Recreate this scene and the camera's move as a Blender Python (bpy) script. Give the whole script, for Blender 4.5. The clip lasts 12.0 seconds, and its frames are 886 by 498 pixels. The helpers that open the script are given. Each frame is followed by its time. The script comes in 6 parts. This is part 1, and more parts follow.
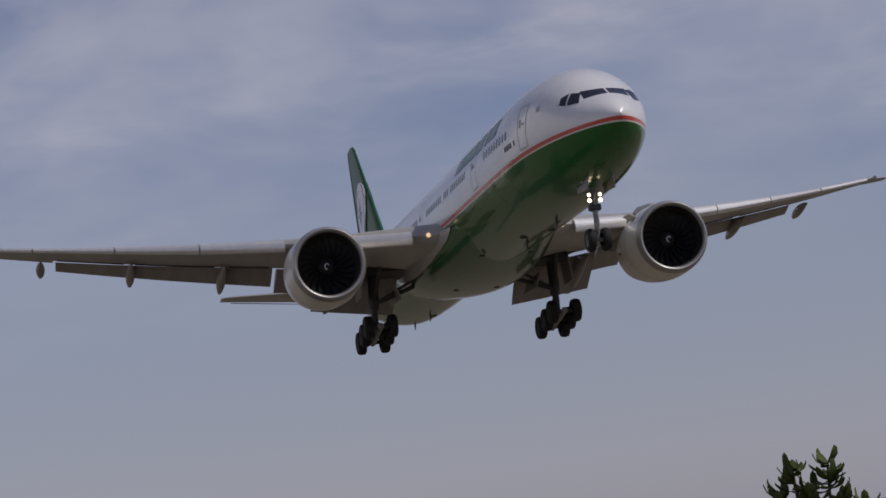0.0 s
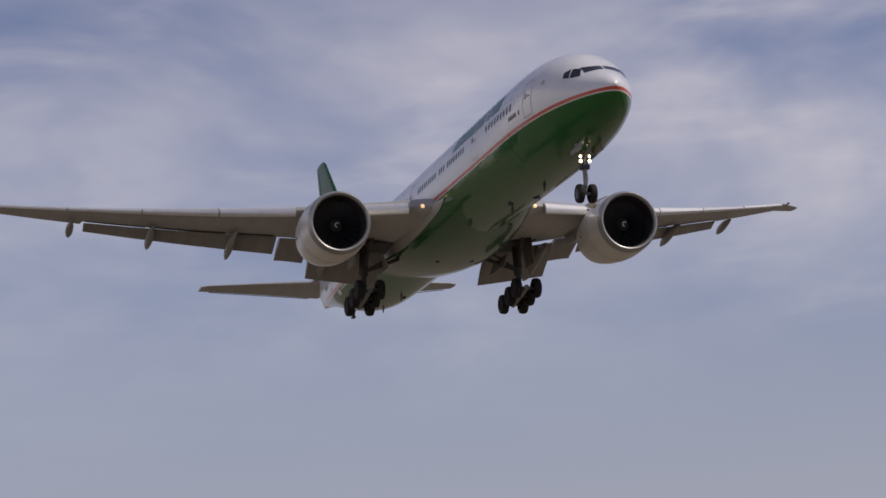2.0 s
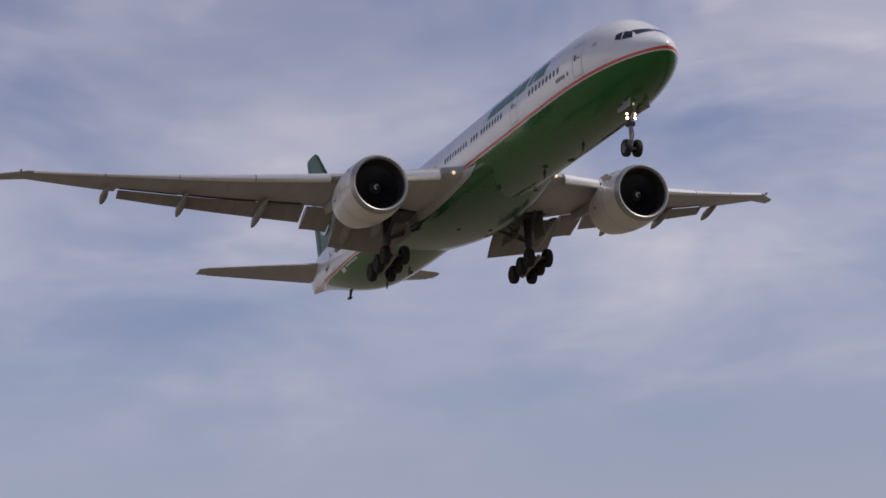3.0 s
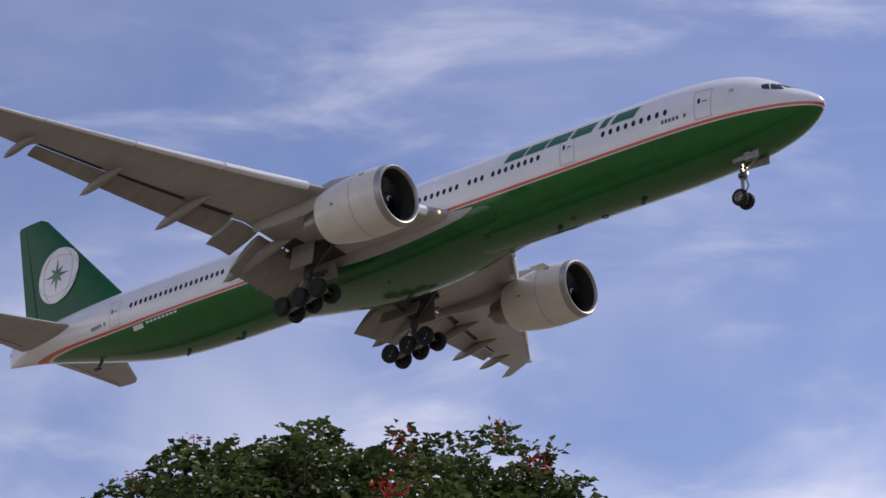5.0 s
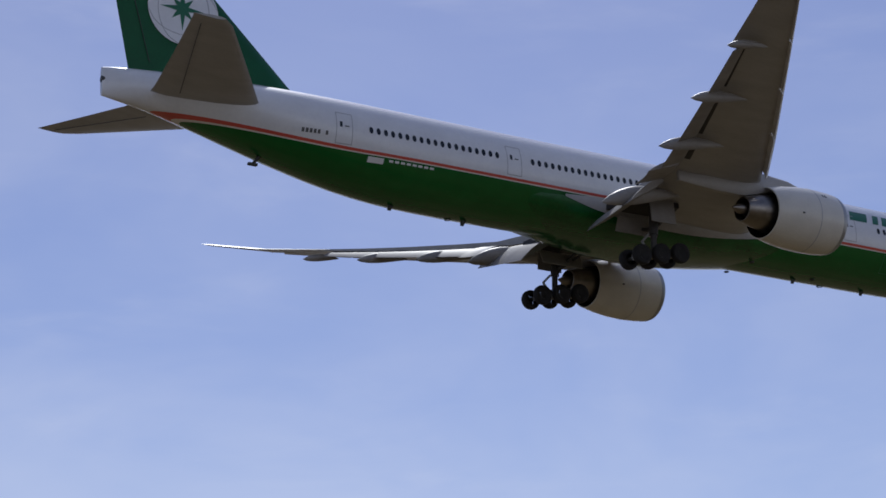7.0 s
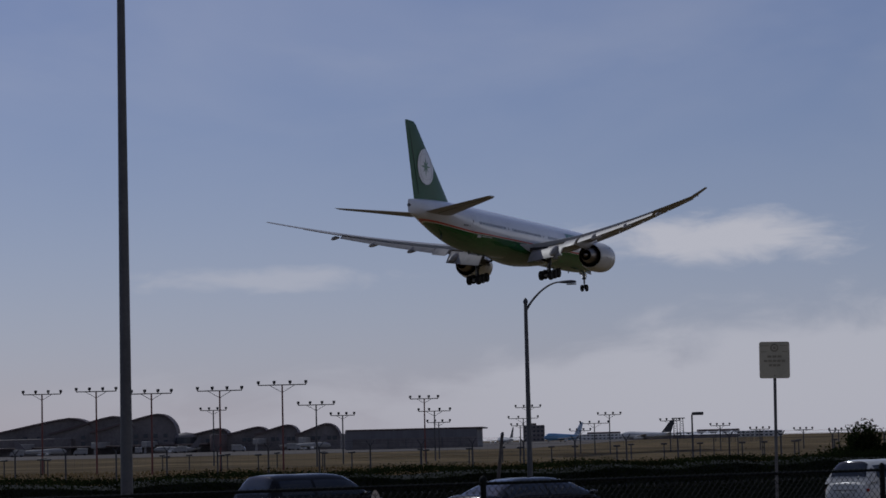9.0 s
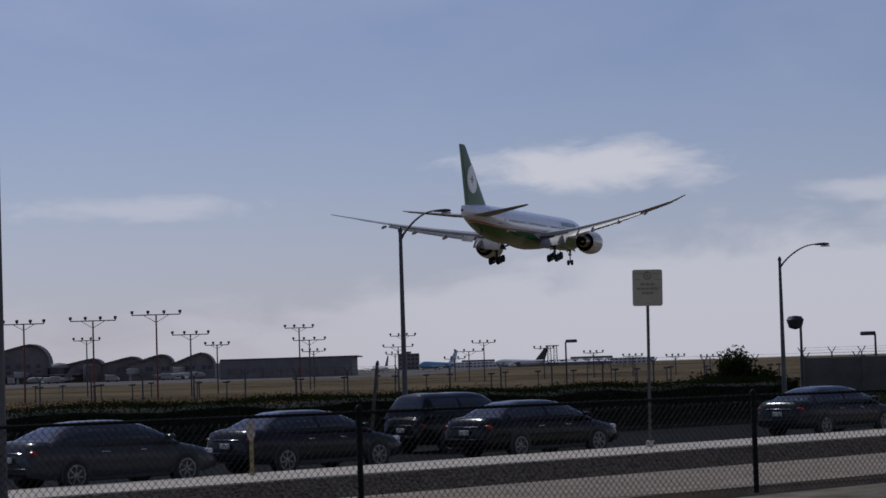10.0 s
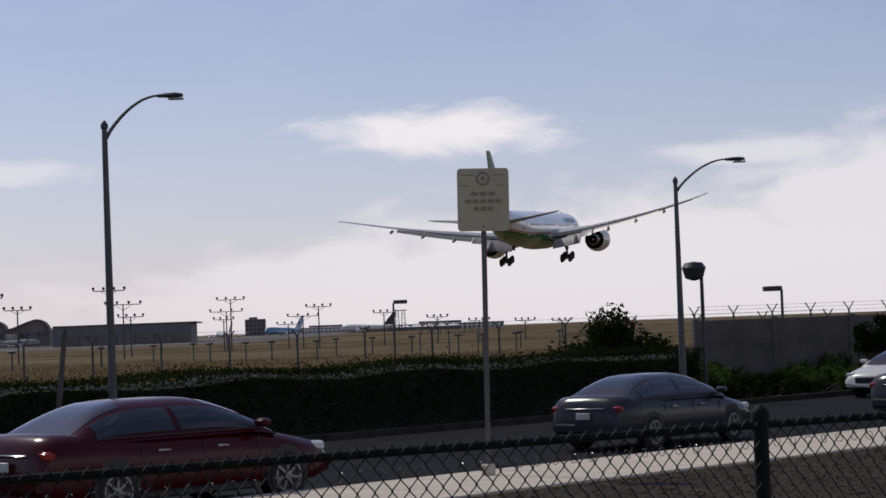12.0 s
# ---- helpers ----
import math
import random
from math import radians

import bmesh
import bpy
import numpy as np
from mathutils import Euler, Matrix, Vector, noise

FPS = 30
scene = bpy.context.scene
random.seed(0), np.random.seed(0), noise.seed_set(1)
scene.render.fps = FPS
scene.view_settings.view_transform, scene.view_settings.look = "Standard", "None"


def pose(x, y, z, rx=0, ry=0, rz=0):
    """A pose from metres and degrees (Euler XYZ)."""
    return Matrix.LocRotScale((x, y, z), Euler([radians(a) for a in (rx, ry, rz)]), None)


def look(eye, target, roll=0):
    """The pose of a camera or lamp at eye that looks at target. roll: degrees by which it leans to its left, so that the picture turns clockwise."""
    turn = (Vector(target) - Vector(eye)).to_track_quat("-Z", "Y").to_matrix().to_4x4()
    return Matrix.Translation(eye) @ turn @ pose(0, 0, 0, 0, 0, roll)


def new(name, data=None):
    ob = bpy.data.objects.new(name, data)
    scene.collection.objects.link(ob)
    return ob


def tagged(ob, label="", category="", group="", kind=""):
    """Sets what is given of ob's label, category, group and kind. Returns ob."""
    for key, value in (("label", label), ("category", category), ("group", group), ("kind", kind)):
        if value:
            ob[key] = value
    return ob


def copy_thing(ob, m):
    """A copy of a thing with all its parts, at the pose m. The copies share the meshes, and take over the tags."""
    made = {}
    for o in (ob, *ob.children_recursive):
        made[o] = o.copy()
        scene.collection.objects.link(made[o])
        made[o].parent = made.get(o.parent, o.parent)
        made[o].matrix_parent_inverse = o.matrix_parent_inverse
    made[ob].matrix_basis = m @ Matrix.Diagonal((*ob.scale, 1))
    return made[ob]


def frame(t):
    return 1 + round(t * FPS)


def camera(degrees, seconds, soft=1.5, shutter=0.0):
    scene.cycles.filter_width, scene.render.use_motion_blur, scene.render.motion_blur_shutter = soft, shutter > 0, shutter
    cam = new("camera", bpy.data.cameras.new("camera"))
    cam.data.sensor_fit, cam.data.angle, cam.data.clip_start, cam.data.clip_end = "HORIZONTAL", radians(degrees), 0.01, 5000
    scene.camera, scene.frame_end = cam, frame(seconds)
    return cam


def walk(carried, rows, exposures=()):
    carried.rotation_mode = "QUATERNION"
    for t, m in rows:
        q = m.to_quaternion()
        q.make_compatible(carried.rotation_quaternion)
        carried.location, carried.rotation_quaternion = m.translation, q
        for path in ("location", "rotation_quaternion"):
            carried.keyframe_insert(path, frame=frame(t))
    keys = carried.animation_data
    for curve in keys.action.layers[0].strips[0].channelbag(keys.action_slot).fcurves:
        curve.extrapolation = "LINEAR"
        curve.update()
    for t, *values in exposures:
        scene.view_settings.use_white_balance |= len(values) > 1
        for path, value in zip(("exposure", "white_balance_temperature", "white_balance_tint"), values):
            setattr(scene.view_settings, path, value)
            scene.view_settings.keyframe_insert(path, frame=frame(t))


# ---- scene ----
# ---- camera ----
cam = camera(22.17, 12.0, soft=1.6)
walk(cam, [
    (0.0, pose(-0.623, -1.810, 2.141, 97.522, 6.535, 149.217)),
    (0.5, pose(-0.623, -1.810, 2.141, 98.232, 7.256, 148.344)),
    (1.0, pose(-0.623, -1.810, 2.141, 98.843, 6.418, 146.652)),
    (1.5, pose(-0.623, -1.810, 2.141, 99.153, 4.387, 146.715)),
    (2.0, pose(-0.623, -1.810, 2.141, 100.550, 3.717, 144.804)),
    (2.5, pose(-0.623, -1.810, 2.141, 101.179, 3.376, 142.774)),
    (3.0, pose(-0.623, -1.810, 2.141, 102.387, 3.573, 140.545)),
    (3.5, pose(-0.623, -1.810, 2.141, 104.272, 4.022, 137.323)),
    (4.0, pose(-0.623, -1.810, 2.141, 106.633, 3.833, 131.733)),
    (4.5, pose(-0.623, -1.810, 2.141, 109.567, 2.293, 120.634)),
    (5.0, pose(-0.623, -1.810, 2.141, 113.213, 1.600, 108.975)),
    (5.5, pose(-0.623, -1.810, 2.141, 114.774, 1.100, 83.174)),
    (6.0, pose(-0.623, -1.810, 2.141, 115.110, 3.293, 61.952)),
    (6.5, pose(-0.623, -1.810, 2.141, 110.887, 1.653, 49.533)),
    (7.0, pose(-0.623, -1.810, 2.141, 106.677, 0.457, 36.840)),
    (7.5, pose(-0.623, -1.810, 2.141, 102.436, 0.377, 24.163)),
    (8.0, pose(-0.623, -1.810, 2.141, 98.633, 0.646, 13.390)),
    (8.5, pose(-0.622, -1.811, 2.143, 96.027, 0.986, 6.491)),
    (9.0, pose(-0.623, -1.810, 2.141, 94.858, 1.397, 3.498)),
    (9.5, pose(-0.622, -1.810, 2.139, 93.870, 1.551, 1.798)),
    (10.0, pose(-0.629, -1.805, 2.147, 92.966, 1.766, 0.335)),
    (10.5, pose(-0.602, 4.903, 2.169, 92.791, 1.790, -1.126)),
    (11.0, pose(-0.246, 10.198, 2.167, 92.429, 2.026, -2.514)),
    (11.5, pose(0.335, 15.466, 2.155, 92.195, 2.177, -3.560)),
    (12.0, pose(1.423, 20.398, 2.145, 91.953, 2.114, -3.468)),
], exposures=[(0.0, -.75, 6700, 12), (1.0, -.6, 6800, 13), (2.0, -.48, 6950, 14), (2.5, -.42, 6900, 14), (4.5, -.1, 6600, 12), (5.0, .10, 6500, 12), (5.5, .05, 6300, 10), (6.0, -.12, 6050, 9), (6.7, -.38, 5900, 8), (8.4, -1.38, 5800, 10), (9.5, -1.28, 5800, 10), (10.5, -.9, 5900, 10), (11.0, -.86, 6100, 10), (11.5, -.84, 6200, 10), (12.0, -.5, 6400, 10)])
SKY_STRENGTH, SUN_STRENGTH = .10, 3.0
SKY_TINT, CLOUD = (1.14, 1.0, 1.14, 1), (12.5, 11.8, 11.9, 1)
HAZE, LOW_HAZE = (3.9, 4.45, 6.0, 1), (9.3, 10.0, 12.9, 1)
# low clouds over the airfield: bearing, height, half width, half height (degrees), density
LENSES = ((3.5, 4.95, 3.7, .72, .95), (-8.0, 4.15, 3.6, .36, .5), (11.6, 4.1, 3.0, .5, .6), (16, 3.6, 7, 1.0, .5))
# approach-light masts: x, y, height, half width of the crossbar, red-painted
MASTS = ((-51.3, 172, 8.6, 1.72, True), (-47.9, 195, 7.1, 1.66, True), (-42.0, 190, 7.1, 1.71, True), (-35.7, 182, 6.6, 1.64, True), (-30.7, 186, 6.8, 1.86, True),
         (-25.7, 188, 7.2, 2.01, True), (-25.9, 214, 5.9, 1.71, False), (-25.7, 236, 5.1, 1.23, False), (-41.7, 250, 6.2, 1.43, False), (-16.9, 234, 6.6, 1.45, True),
         (-16.9, 250, 5.5, 1.75, False), (-17.7, 270, 4.4, 1.35, False), (-7.4, 290, 6.2, 1.59, True), (-8.3, 300, 4.9, 1.95, False), (-9.0, 310, 4.0, 1.24, False),
         (3.0, 290, 5.0, 1.45, False), (1.1, 300, 4.0, 1.86, False), (-0.8, 310, 3.1, 1.40, False), (11.1, 300, 4.1, 1.26, False), (17.7, 300, 3.3, 1.26, False),
         (22.9, 300, 2.7, 1.26, False), (28.6, 300, 2.5, 1.20, False), (33.2, 300, 2.3, 1.20, False))

# ---- world, sun and exposure ----
SUN_AZ, SUN_EL = radians(38), radians(50)      # azimuth from +y towards -x
sun_way = Vector((-math.sin(SUN_AZ) * math.cos(SUN_EL), math.cos(SUN_AZ) * math.cos(SUN_EL), math.sin(SUN_EL)))
world = bpy.data.worlds.new("sky")
scene.world = world
world.use_nodes = True
wt = world.node_tree
wt.nodes.clear()


def wnode(kind, **values):
    n = wt.nodes.new(kind)
    for k, v in values.items():
        n.inputs[k].default_value = v
    return n


def wmath(op, a, b=None, clamp=False):
    n = wt.nodes.new("ShaderNodeMath")
    n.operation, n.use_clamp = op, clamp
    for i, v in enumerate((a, b)):
        if v is None:
            continue
        if isinstance(v, (int, float)):
            n.inputs[i].default_value = v
        else:
            wt.links.new(v, n.inputs[i])
    return n.outputs[0]


def wramp(v, lo, hi):
    n = wt.nodes.new("ShaderNodeMapRange")
    n.interpolation_type = "SMOOTHSTEP"
    wt.links.new(v, n.inputs[0])
    n.inputs[1].default_value, n.inputs[2].default_value = lo, hi
    return n.outputs[0]


coord = wt.nodes.new("ShaderNodeTexCoord")
sky = wt.nodes.new("ShaderNodeTexSky")
sky.sky_type, sky.sun_disc = "NISHITA", False
sky.sun_elevation, sky.sun_rotation = SUN_EL, -SUN_AZ
sky.air_density, sky.dust_density, sky.ozone_density = 1.0, .5, 2.2
sep = wt.nodes.new("ShaderNodeSeparateXYZ")
wt.links.new(coord.outputs["Generated"], sep.inputs[0])
azim = wmath("ARCTAN2", sep.outputs[0], sep.outputs[1])
elev = wmath("ARCSINE", sep.outputs[2])


def cloud_noise(scale, detail, stretch, turn, seed):
    m = wt.nodes.new("ShaderNodeMapping")
    m.inputs["Scale"].default_value, m.inputs["Rotation"].default_value, m.inputs["Location"].default_value = stretch, turn, (seed, seed * .7, 0)
    wt.links.new(coord.outputs["Generated"], m.inputs[0])
    n = wnode("ShaderNodeTexNoise", Scale=scale, Detail=detail, Roughness=.55)
    n.inputs["Distortion"].default_value = .35
    wt.links.new(m.outputs[0], n.inputs["Vector"])
    return n.outputs[0]


# high thin veil, wispy streaks, and low lens-shaped clouds over the airfield
veil = wramp(cloud_noise(6, 4, (1, 1, 2.2), (0, .25, 0), 3.1), .25, .85)
wisp = wramp(cloud_noise(8, 5, (1, 1, 3.6), (.5, .35, 0), 7.7), .48, .80)
low = cloud_noise(17, 7, (1, 1, 2.6), (0, .02, 0), 1.3)
edge = cloud_noise(34, 6, (1, 1, 3), (0, 0, 0), 5.5)


def lens_cloud(az, el, w, h, strength):
    """A lens-shaped cloud at a bearing and height in degrees."""
    u = wmath("DIVIDE", wmath("SUBTRACT", azim, radians(az)), radians(w))
    v = wmath("DIVIDE", wmath("SUBTRACT", elev, radians(el)), radians(h))
    r = wmath("ADD", wmath("MULTIPLY", u, u), wmath("MULTIPLY", v, v))
    r = wmath("ADD", wmath("SQRT", r), wmath("MULTIPLY", wmath("SUBTRACT", edge, .5), 1.7))
    return wmath("MULTIPLY", wmath("SUBTRACT", 1.0, wramp(r, .25, 1.15)), strength)


lenses = None
for spec in LENSES:
    c = lens_cloud(*spec)
    lenses = c if lenses is None else wmath("MAXIMUM", lenses, c)
rise = wmath("ADD", wmath("MULTIPLY", wmath("MAXIMUM", azim, radians(-6)), .14), wmath("MULTIPLY", wmath("SUBTRACT", low, .5), radians(4.5)))
bank = wmath("MULTIPLY", wmath("SUBTRACT", 1.0, wramp(wmath("SUBTRACT", elev, rise), radians(1.3), radians(2.8))), .70)
haze = wmath("MULTIPLY", wmath("SUBTRACT", 1.0, wramp(elev, radians(0), radians(9))), .36)
haze = wmath("MULTIPLY", haze, wmath("ADD", .3, wmath("MULTIPLY", wramp(sep.outputs[1], .2, .8), .7)))
bank = wmath("MULTIPLY", bank, wramp(azim, radians(-20), radians(4)))
cover = wmath("ADD", wmath("MULTIPLY", veil, wmath("ADD", .10, wmath("MULTIPLY", wmath("SUBTRACT", 1.0, wramp(elev, radians(13), radians(25))), .46))), wmath("MULTIPLY", wisp, .26))
cover = wmath("MULTIPLY", cover, wmath("ADD", .65, wmath("MULTIPLY", wramp(sep.outputs[1], -.85, -.35), .35)))
cover = wmath("MULTIPLY", cover, wmath("SUBTRACT", 1.0, wmath("MULTIPLY", wramp(sep.outputs[1], .3, .8), .6)))
cover = wmath("MULTIPLY", cover, wramp(elev, radians(4), radians(11)))
cover = wmath("MAXIMUM", wmath("MAXIMUM", cover, bank), lenses, True)
mix = wt.nodes.new("ShaderNodeMix")
mix.data_type = "RGBA"
wt.links.new(cover, mix.inputs[0])
tint = wt.nodes.new("ShaderNodeMix")
tint.data_type, tint.blend_type = "RGBA", "MULTIPLY"
tint.inputs[0].default_value = 1
wt.links.new(sky.outputs[0], tint.inputs[6])
tint.inputs[7].default_value = SKY_TINT
low_haze = wt.nodes.new("ShaderNodeMix")
low_haze.data_type = "RGBA"
wt.links.new(haze, low_haze.inputs[0])
wt.links.new(tint.outputs[2], low_haze.inputs[6])
low_haze.inputs[7].default_value = LOW_HAZE
wt.links.new(low_haze.outputs[2], mix.inputs[6])
mix.inputs[7].default_value = CLOUD
back = wnode("ShaderNodeBackground", Strength=SKY_STRENGTH)
away = wt.nodes.new("ShaderNodeMix")
away.data_type = "RGBA"
wt.links.new(mix.outputs[2], away.inputs[6])
away.inputs[7].default_value = HAZE
wt.links.new(wmath("MULTIPLY", wmath("MULTIPLY", wmath("SUBTRACT", 1.0, wramp(elev, radians(3), radians(15))), wmath("SUBTRACT", 1.0, wramp(sep.outputs[1], -.3, .4))), .6), away.inputs[0])
wt.links.new(away.outputs[2], back.inputs[0])
wt.links.new(back.outputs[0], wt.nodes.new("ShaderNodeOutputWorld").inputs[0])

sun = new("sun", bpy.data.lights.new("sun", "SUN"))
sun.data.energy, sun.data.angle, sun.data.color = SUN_STRENGTH, radians(.55), (1, .95, .87)
sun.matrix_world = look(sun_way * 100, (0, 0, 0))


# ---- materials ----
def material(name, color, rough=.5, metal=0.0, var=.12, scale=3.0, bump=0.0, bump_scale=30.0, coat=0.0, spec=.5, second=None, stretch=(1, 1, 1)):
    """A surface with variation of tone at two scales, and fine relief."""
    m = bpy.data.materials.new(name)
    m.use_nodes = True
    t = m.node_tree
    b = t.nodes["Principled BSDF"]
    b.inputs["Roughness"].default_value, b.inputs["Metallic"].default_value = rough, metal
    b.inputs["Coat Weight"].default_value, b.inputs["Specular IOR Level"].default_value = coat, spec
    co = t.nodes.new("ShaderNodeTexCoord")
    mp = t.nodes.new("ShaderNodeMapping")
    mp.inputs["Scale"].default_value = stretch
    t.links.new(co.outputs["Object"], mp.inputs[0])
    n1, n2 = t.nodes.new("ShaderNodeTexNoise"), t.nodes.new("ShaderNodeTexNoise")
    for n, s, d in ((n1, scale, 5), (n2, scale * 9, 3)):
        n.inputs["Scale"].default_value, n.inputs["Detail"].default_value = s, d
        t.links.new(mp.outputs[0], n.inputs["Vector"])
    add = t.nodes.new("ShaderNodeMath")
    add.operation = "MULTIPLY_ADD"
    add.inputs[1].default_value = .65
    t.links.new(n1.outputs[0], add.inputs[0])
    mul = t.nodes.new("ShaderNodeMath")
    mul.operation, mul.inputs[1].default_value = "MULTIPLY", .35
    t.links.new(n2.outputs[0], mul.inputs[0])
    t.links.new(mul.outputs[0], add.inputs[2])
    ramp = t.nodes.new("ShaderNodeMapRange")
    ramp.inputs[1].default_value, ramp.inputs[2].default_value = .3, .7
    t.links.new(add.outputs[0], ramp.inputs[0])
    mx = t.nodes.new("ShaderNodeMix")
    mx.data_type = "RGBA"
    t.links.new(ramp.outputs[0], mx.inputs[0])
    lo = second or tuple(c * (1 - var * 1.6) for c in color)
    hi = tuple(min(1, c * (1 + var)) for c in color)
    mx.inputs[6].default_value, mx.inputs[7].default_value = (*lo, 1), (*hi, 1)
    t.links.new(mx.outputs[2], b.inputs["Base Color"])
    if bump:
        bp = t.nodes.new("ShaderNodeBump")
        bp.inputs["Strength"].default_value, bp.inputs["Distance"].default_value = bump, .02
        nb = t.nodes.new("ShaderNodeTexNoise")
        nb.inputs["Scale"].default_value, nb.inputs["Detail"].default_value = bump_scale, 4
        t.links.new(mp.outputs[0], nb.inputs["Vector"])
        t.links.new(nb.outputs[0], bp.inputs["Height"])
        t.links.new(bp.outputs[0], b.inputs["Normal"])
    return m


def glow(name, color, strength):
    m = bpy.data.materials.new(name)
    m.use_nodes = True
    b = m.node_tree.nodes["Principled BSDF"]
    b.inputs["Base Color"].default_value = (*color, 1)
    b.inputs["Emission Color"].default_value = (*color, 1)
    b.inputs["Emission Strength"].default_value = strength
    return m


def leaf_material(name, color, light, gloss=.2):
    """Leaves that differ from one another, and let some light through."""
    m = bpy.data.materials.new(name)
    m.use_nodes = True
    t = m.node_tree
    b = t.nodes["Principled BSDF"]
    b.inputs["Roughness"].default_value, b.inputs["Specular IOR Level"].default_value = .55 if gloss > .1 else .95, gloss
    g = t.nodes.new("ShaderNodeNewGeometry")
    mx = t.nodes.new("ShaderNodeMix")
    mx.data_type = "RGBA"
    t.links.new(g.outputs["Random Per Island"], mx.inputs[0])
    mx.inputs[6].default_value, mx.inputs[7].default_value = (*color, 1), (*light, 1)
    n = t.nodes.new("ShaderNodeTexNoise")
    n.inputs["Scale"].default_value = .8
    co = t.nodes.new("ShaderNodeTexCoord")
    t.links.new(co.outputs["Object"], n.inputs["Vector"])
    hs = t.nodes.new("ShaderNodeHueSaturation")
    r = t.nodes.new("ShaderNodeMapRange")
    for i, v in zip(range(1, 5), (.3, .7, .55, 1.45)):
        r.inputs[i].default_value = v
    t.links.new(n.outputs[0], r.inputs[0])
    t.links.new(r.outputs[0], hs.inputs["Value"])
    t.links.new(mx.outputs[2], hs.inputs["Color"])
    t.links.new(hs.outputs[0], b.inputs["Base Color"])
    tr = t.nodes.new("ShaderNodeBsdfTranslucent")
    t.links.new(hs.outputs[0], tr.inputs[0])
    ms = t.nodes.new("ShaderNodeMixShader")
    ms.inputs[0].default_value = .28
    t.links.new(b.outputs[0], ms.inputs[1])
    t.links.new(tr.outputs[0], ms.inputs[2])
    t.links.new(ms.outputs[0], t.nodes["Material Output"].inputs[0])
    return m


WHITE = (.80, .80, .80)
white_paint = material("white_paint", WHITE, .28, var=.04, scale=.6, coat=.3)
green_paint = material("green_paint", (.007, .110, .018), .26, var=.25, scale=.5, coat=.45, spec=.4, bump=.10, bump_scale=.9)
wing_grey = material("wing_grey", (.40, .385, .36), .42, var=.10, scale=.7, stretch=(.5, 2, 1))
flap_grey = material("flap_grey", (.29, .27, .245), .45, var=.14, scale=.9, stretch=(.4, 2, 1))
nacelle_paint = material("nacelle_paint", (.73, .70, .615), .32, var=.06, scale=.8, coat=.2)
bare_metal = material("bare_metal", (.62, .61, .60), .22, metal=1, var=.06, scale=2)
lip_metal = material("inlet_lip_metal", (.80, .79, .77), .45, metal=.55, var=.05, scale=2)
inlet_steel = material("inlet_steel", (.40, .395, .38), .42, metal=.6, var=.08, scale=2)
hot_metal = material("hot_metal", (.30, .27, .235), .38, metal=1, var=.16, scale=2)
# lining tone; also painted as shade in flap slots and wheel bays
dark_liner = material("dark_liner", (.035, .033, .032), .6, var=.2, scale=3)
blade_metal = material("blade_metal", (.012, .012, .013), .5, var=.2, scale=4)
tyre_rubber = material("tyre_rubber", (.012, .011, .011), .8, var=.25, scale=6)
gear_paint = material("gear_paint", (.30, .30, .29), .5, var=.2, scale=5)
gear_dark = material("gear_dark", (.06, .058, .055), .6, var=.25, scale=5)
window_dark = material("window_dark", (.02, .022, .028), .12, var=.1, scale=4)
title_green = material("title_green", (.012, .14, .055), .3, var=.08, scale=1, coat=.3)
fin_green = material("fin_green", (.005, .095, .028), .42, var=.12, scale=.6, coat=.06, spec=.3)
mark_grey = material("mark_grey", (.10, .10, .10), .5, var=.1)
line_grey = material("line_grey", (.42, .42, .43), .5, var=.1)
lamp_glow = glow("lamp_glow", (1, .80, .55), 6)
lamp_soft = glow("lamp_soft", (1, .70, .40), 1.2)


def livery():
    """White above, a red cheat line between thin white lines, green below; the lines climb towards the tail."""
    m = material("livery_paint", WHITE, .26, var=.05, scale=.5, coat=.45, spec=.4, bump=.10, bump_scale=.9)
    t = m.node_tree
    b = t.nodes["Principled BSDF"]
    white_out = b.inputs["Base Color"].links[0].from_socket
    co = t.nodes.new("ShaderNodeTexCoord")
    sp = t.nodes.new("ShaderNodeSeparateXYZ")
    t.links.new(co.outputs["Object"], sp.inputs[0])
    climb = t.nodes.new("ShaderNodeMapRange")
    climb.interpolation_type = "SMOOTHSTEP"
    t.links.new(sp.outputs[0], climb.inputs[0])
    for i, v in zip(range(1, 5), (-56, -72, 0, 1.0)):
        climb.inputs[i].default_value = v
    h = t.nodes.new("ShaderNodeMath")
    h.operation = "SUBTRACT"
    t.links.new(sp.outputs[2], h.inputs[0])
    t.links.new(climb.outputs[0], h.inputs[1])
    n = t.nodes.new("ShaderNodeTexNoise")
    n.inputs["Scale"].default_value, n.inputs["Detail"].default_value = .7, 5
    t.links.new(co.outputs["Object"], n.inputs["Vector"])
    g = t.nodes.new("ShaderNodeMix")
    g.data_type = "RGBA"
    t.links.new(n.outputs[0], g.inputs[0])
    g.inputs[6].default_value, g.inputs[7].default_value = (.005, .098, .013, 1), (.009, .150, .024, 1)
    last = white_out
    for level, colour in ((-.80, (.62, .10, .07, 1)), (-.97, (.80, .72, .64, 1)), (-1.04, None)):
        c = t.nodes.new("ShaderNodeMath")
        c.operation, c.inputs[1].default_value = "LESS_THAN", level
        t.links.new(h.outputs[0], c.inputs[0])
        mx = t.nodes.new("ShaderNodeMix")
        mx.data_type = "RGBA"
        t.links.new(c.outputs[0], mx.inputs[0])
        t.links.new(last, mx.inputs[6])
        if colour:
            mx.inputs[7].default_value = colour
        else:
            t.links.new(g.outputs[2], mx.inputs[7])
        last = mx.outputs[2]
    t.links.new(last, b.inputs["Base Color"])
    return m


livery_paint = livery()


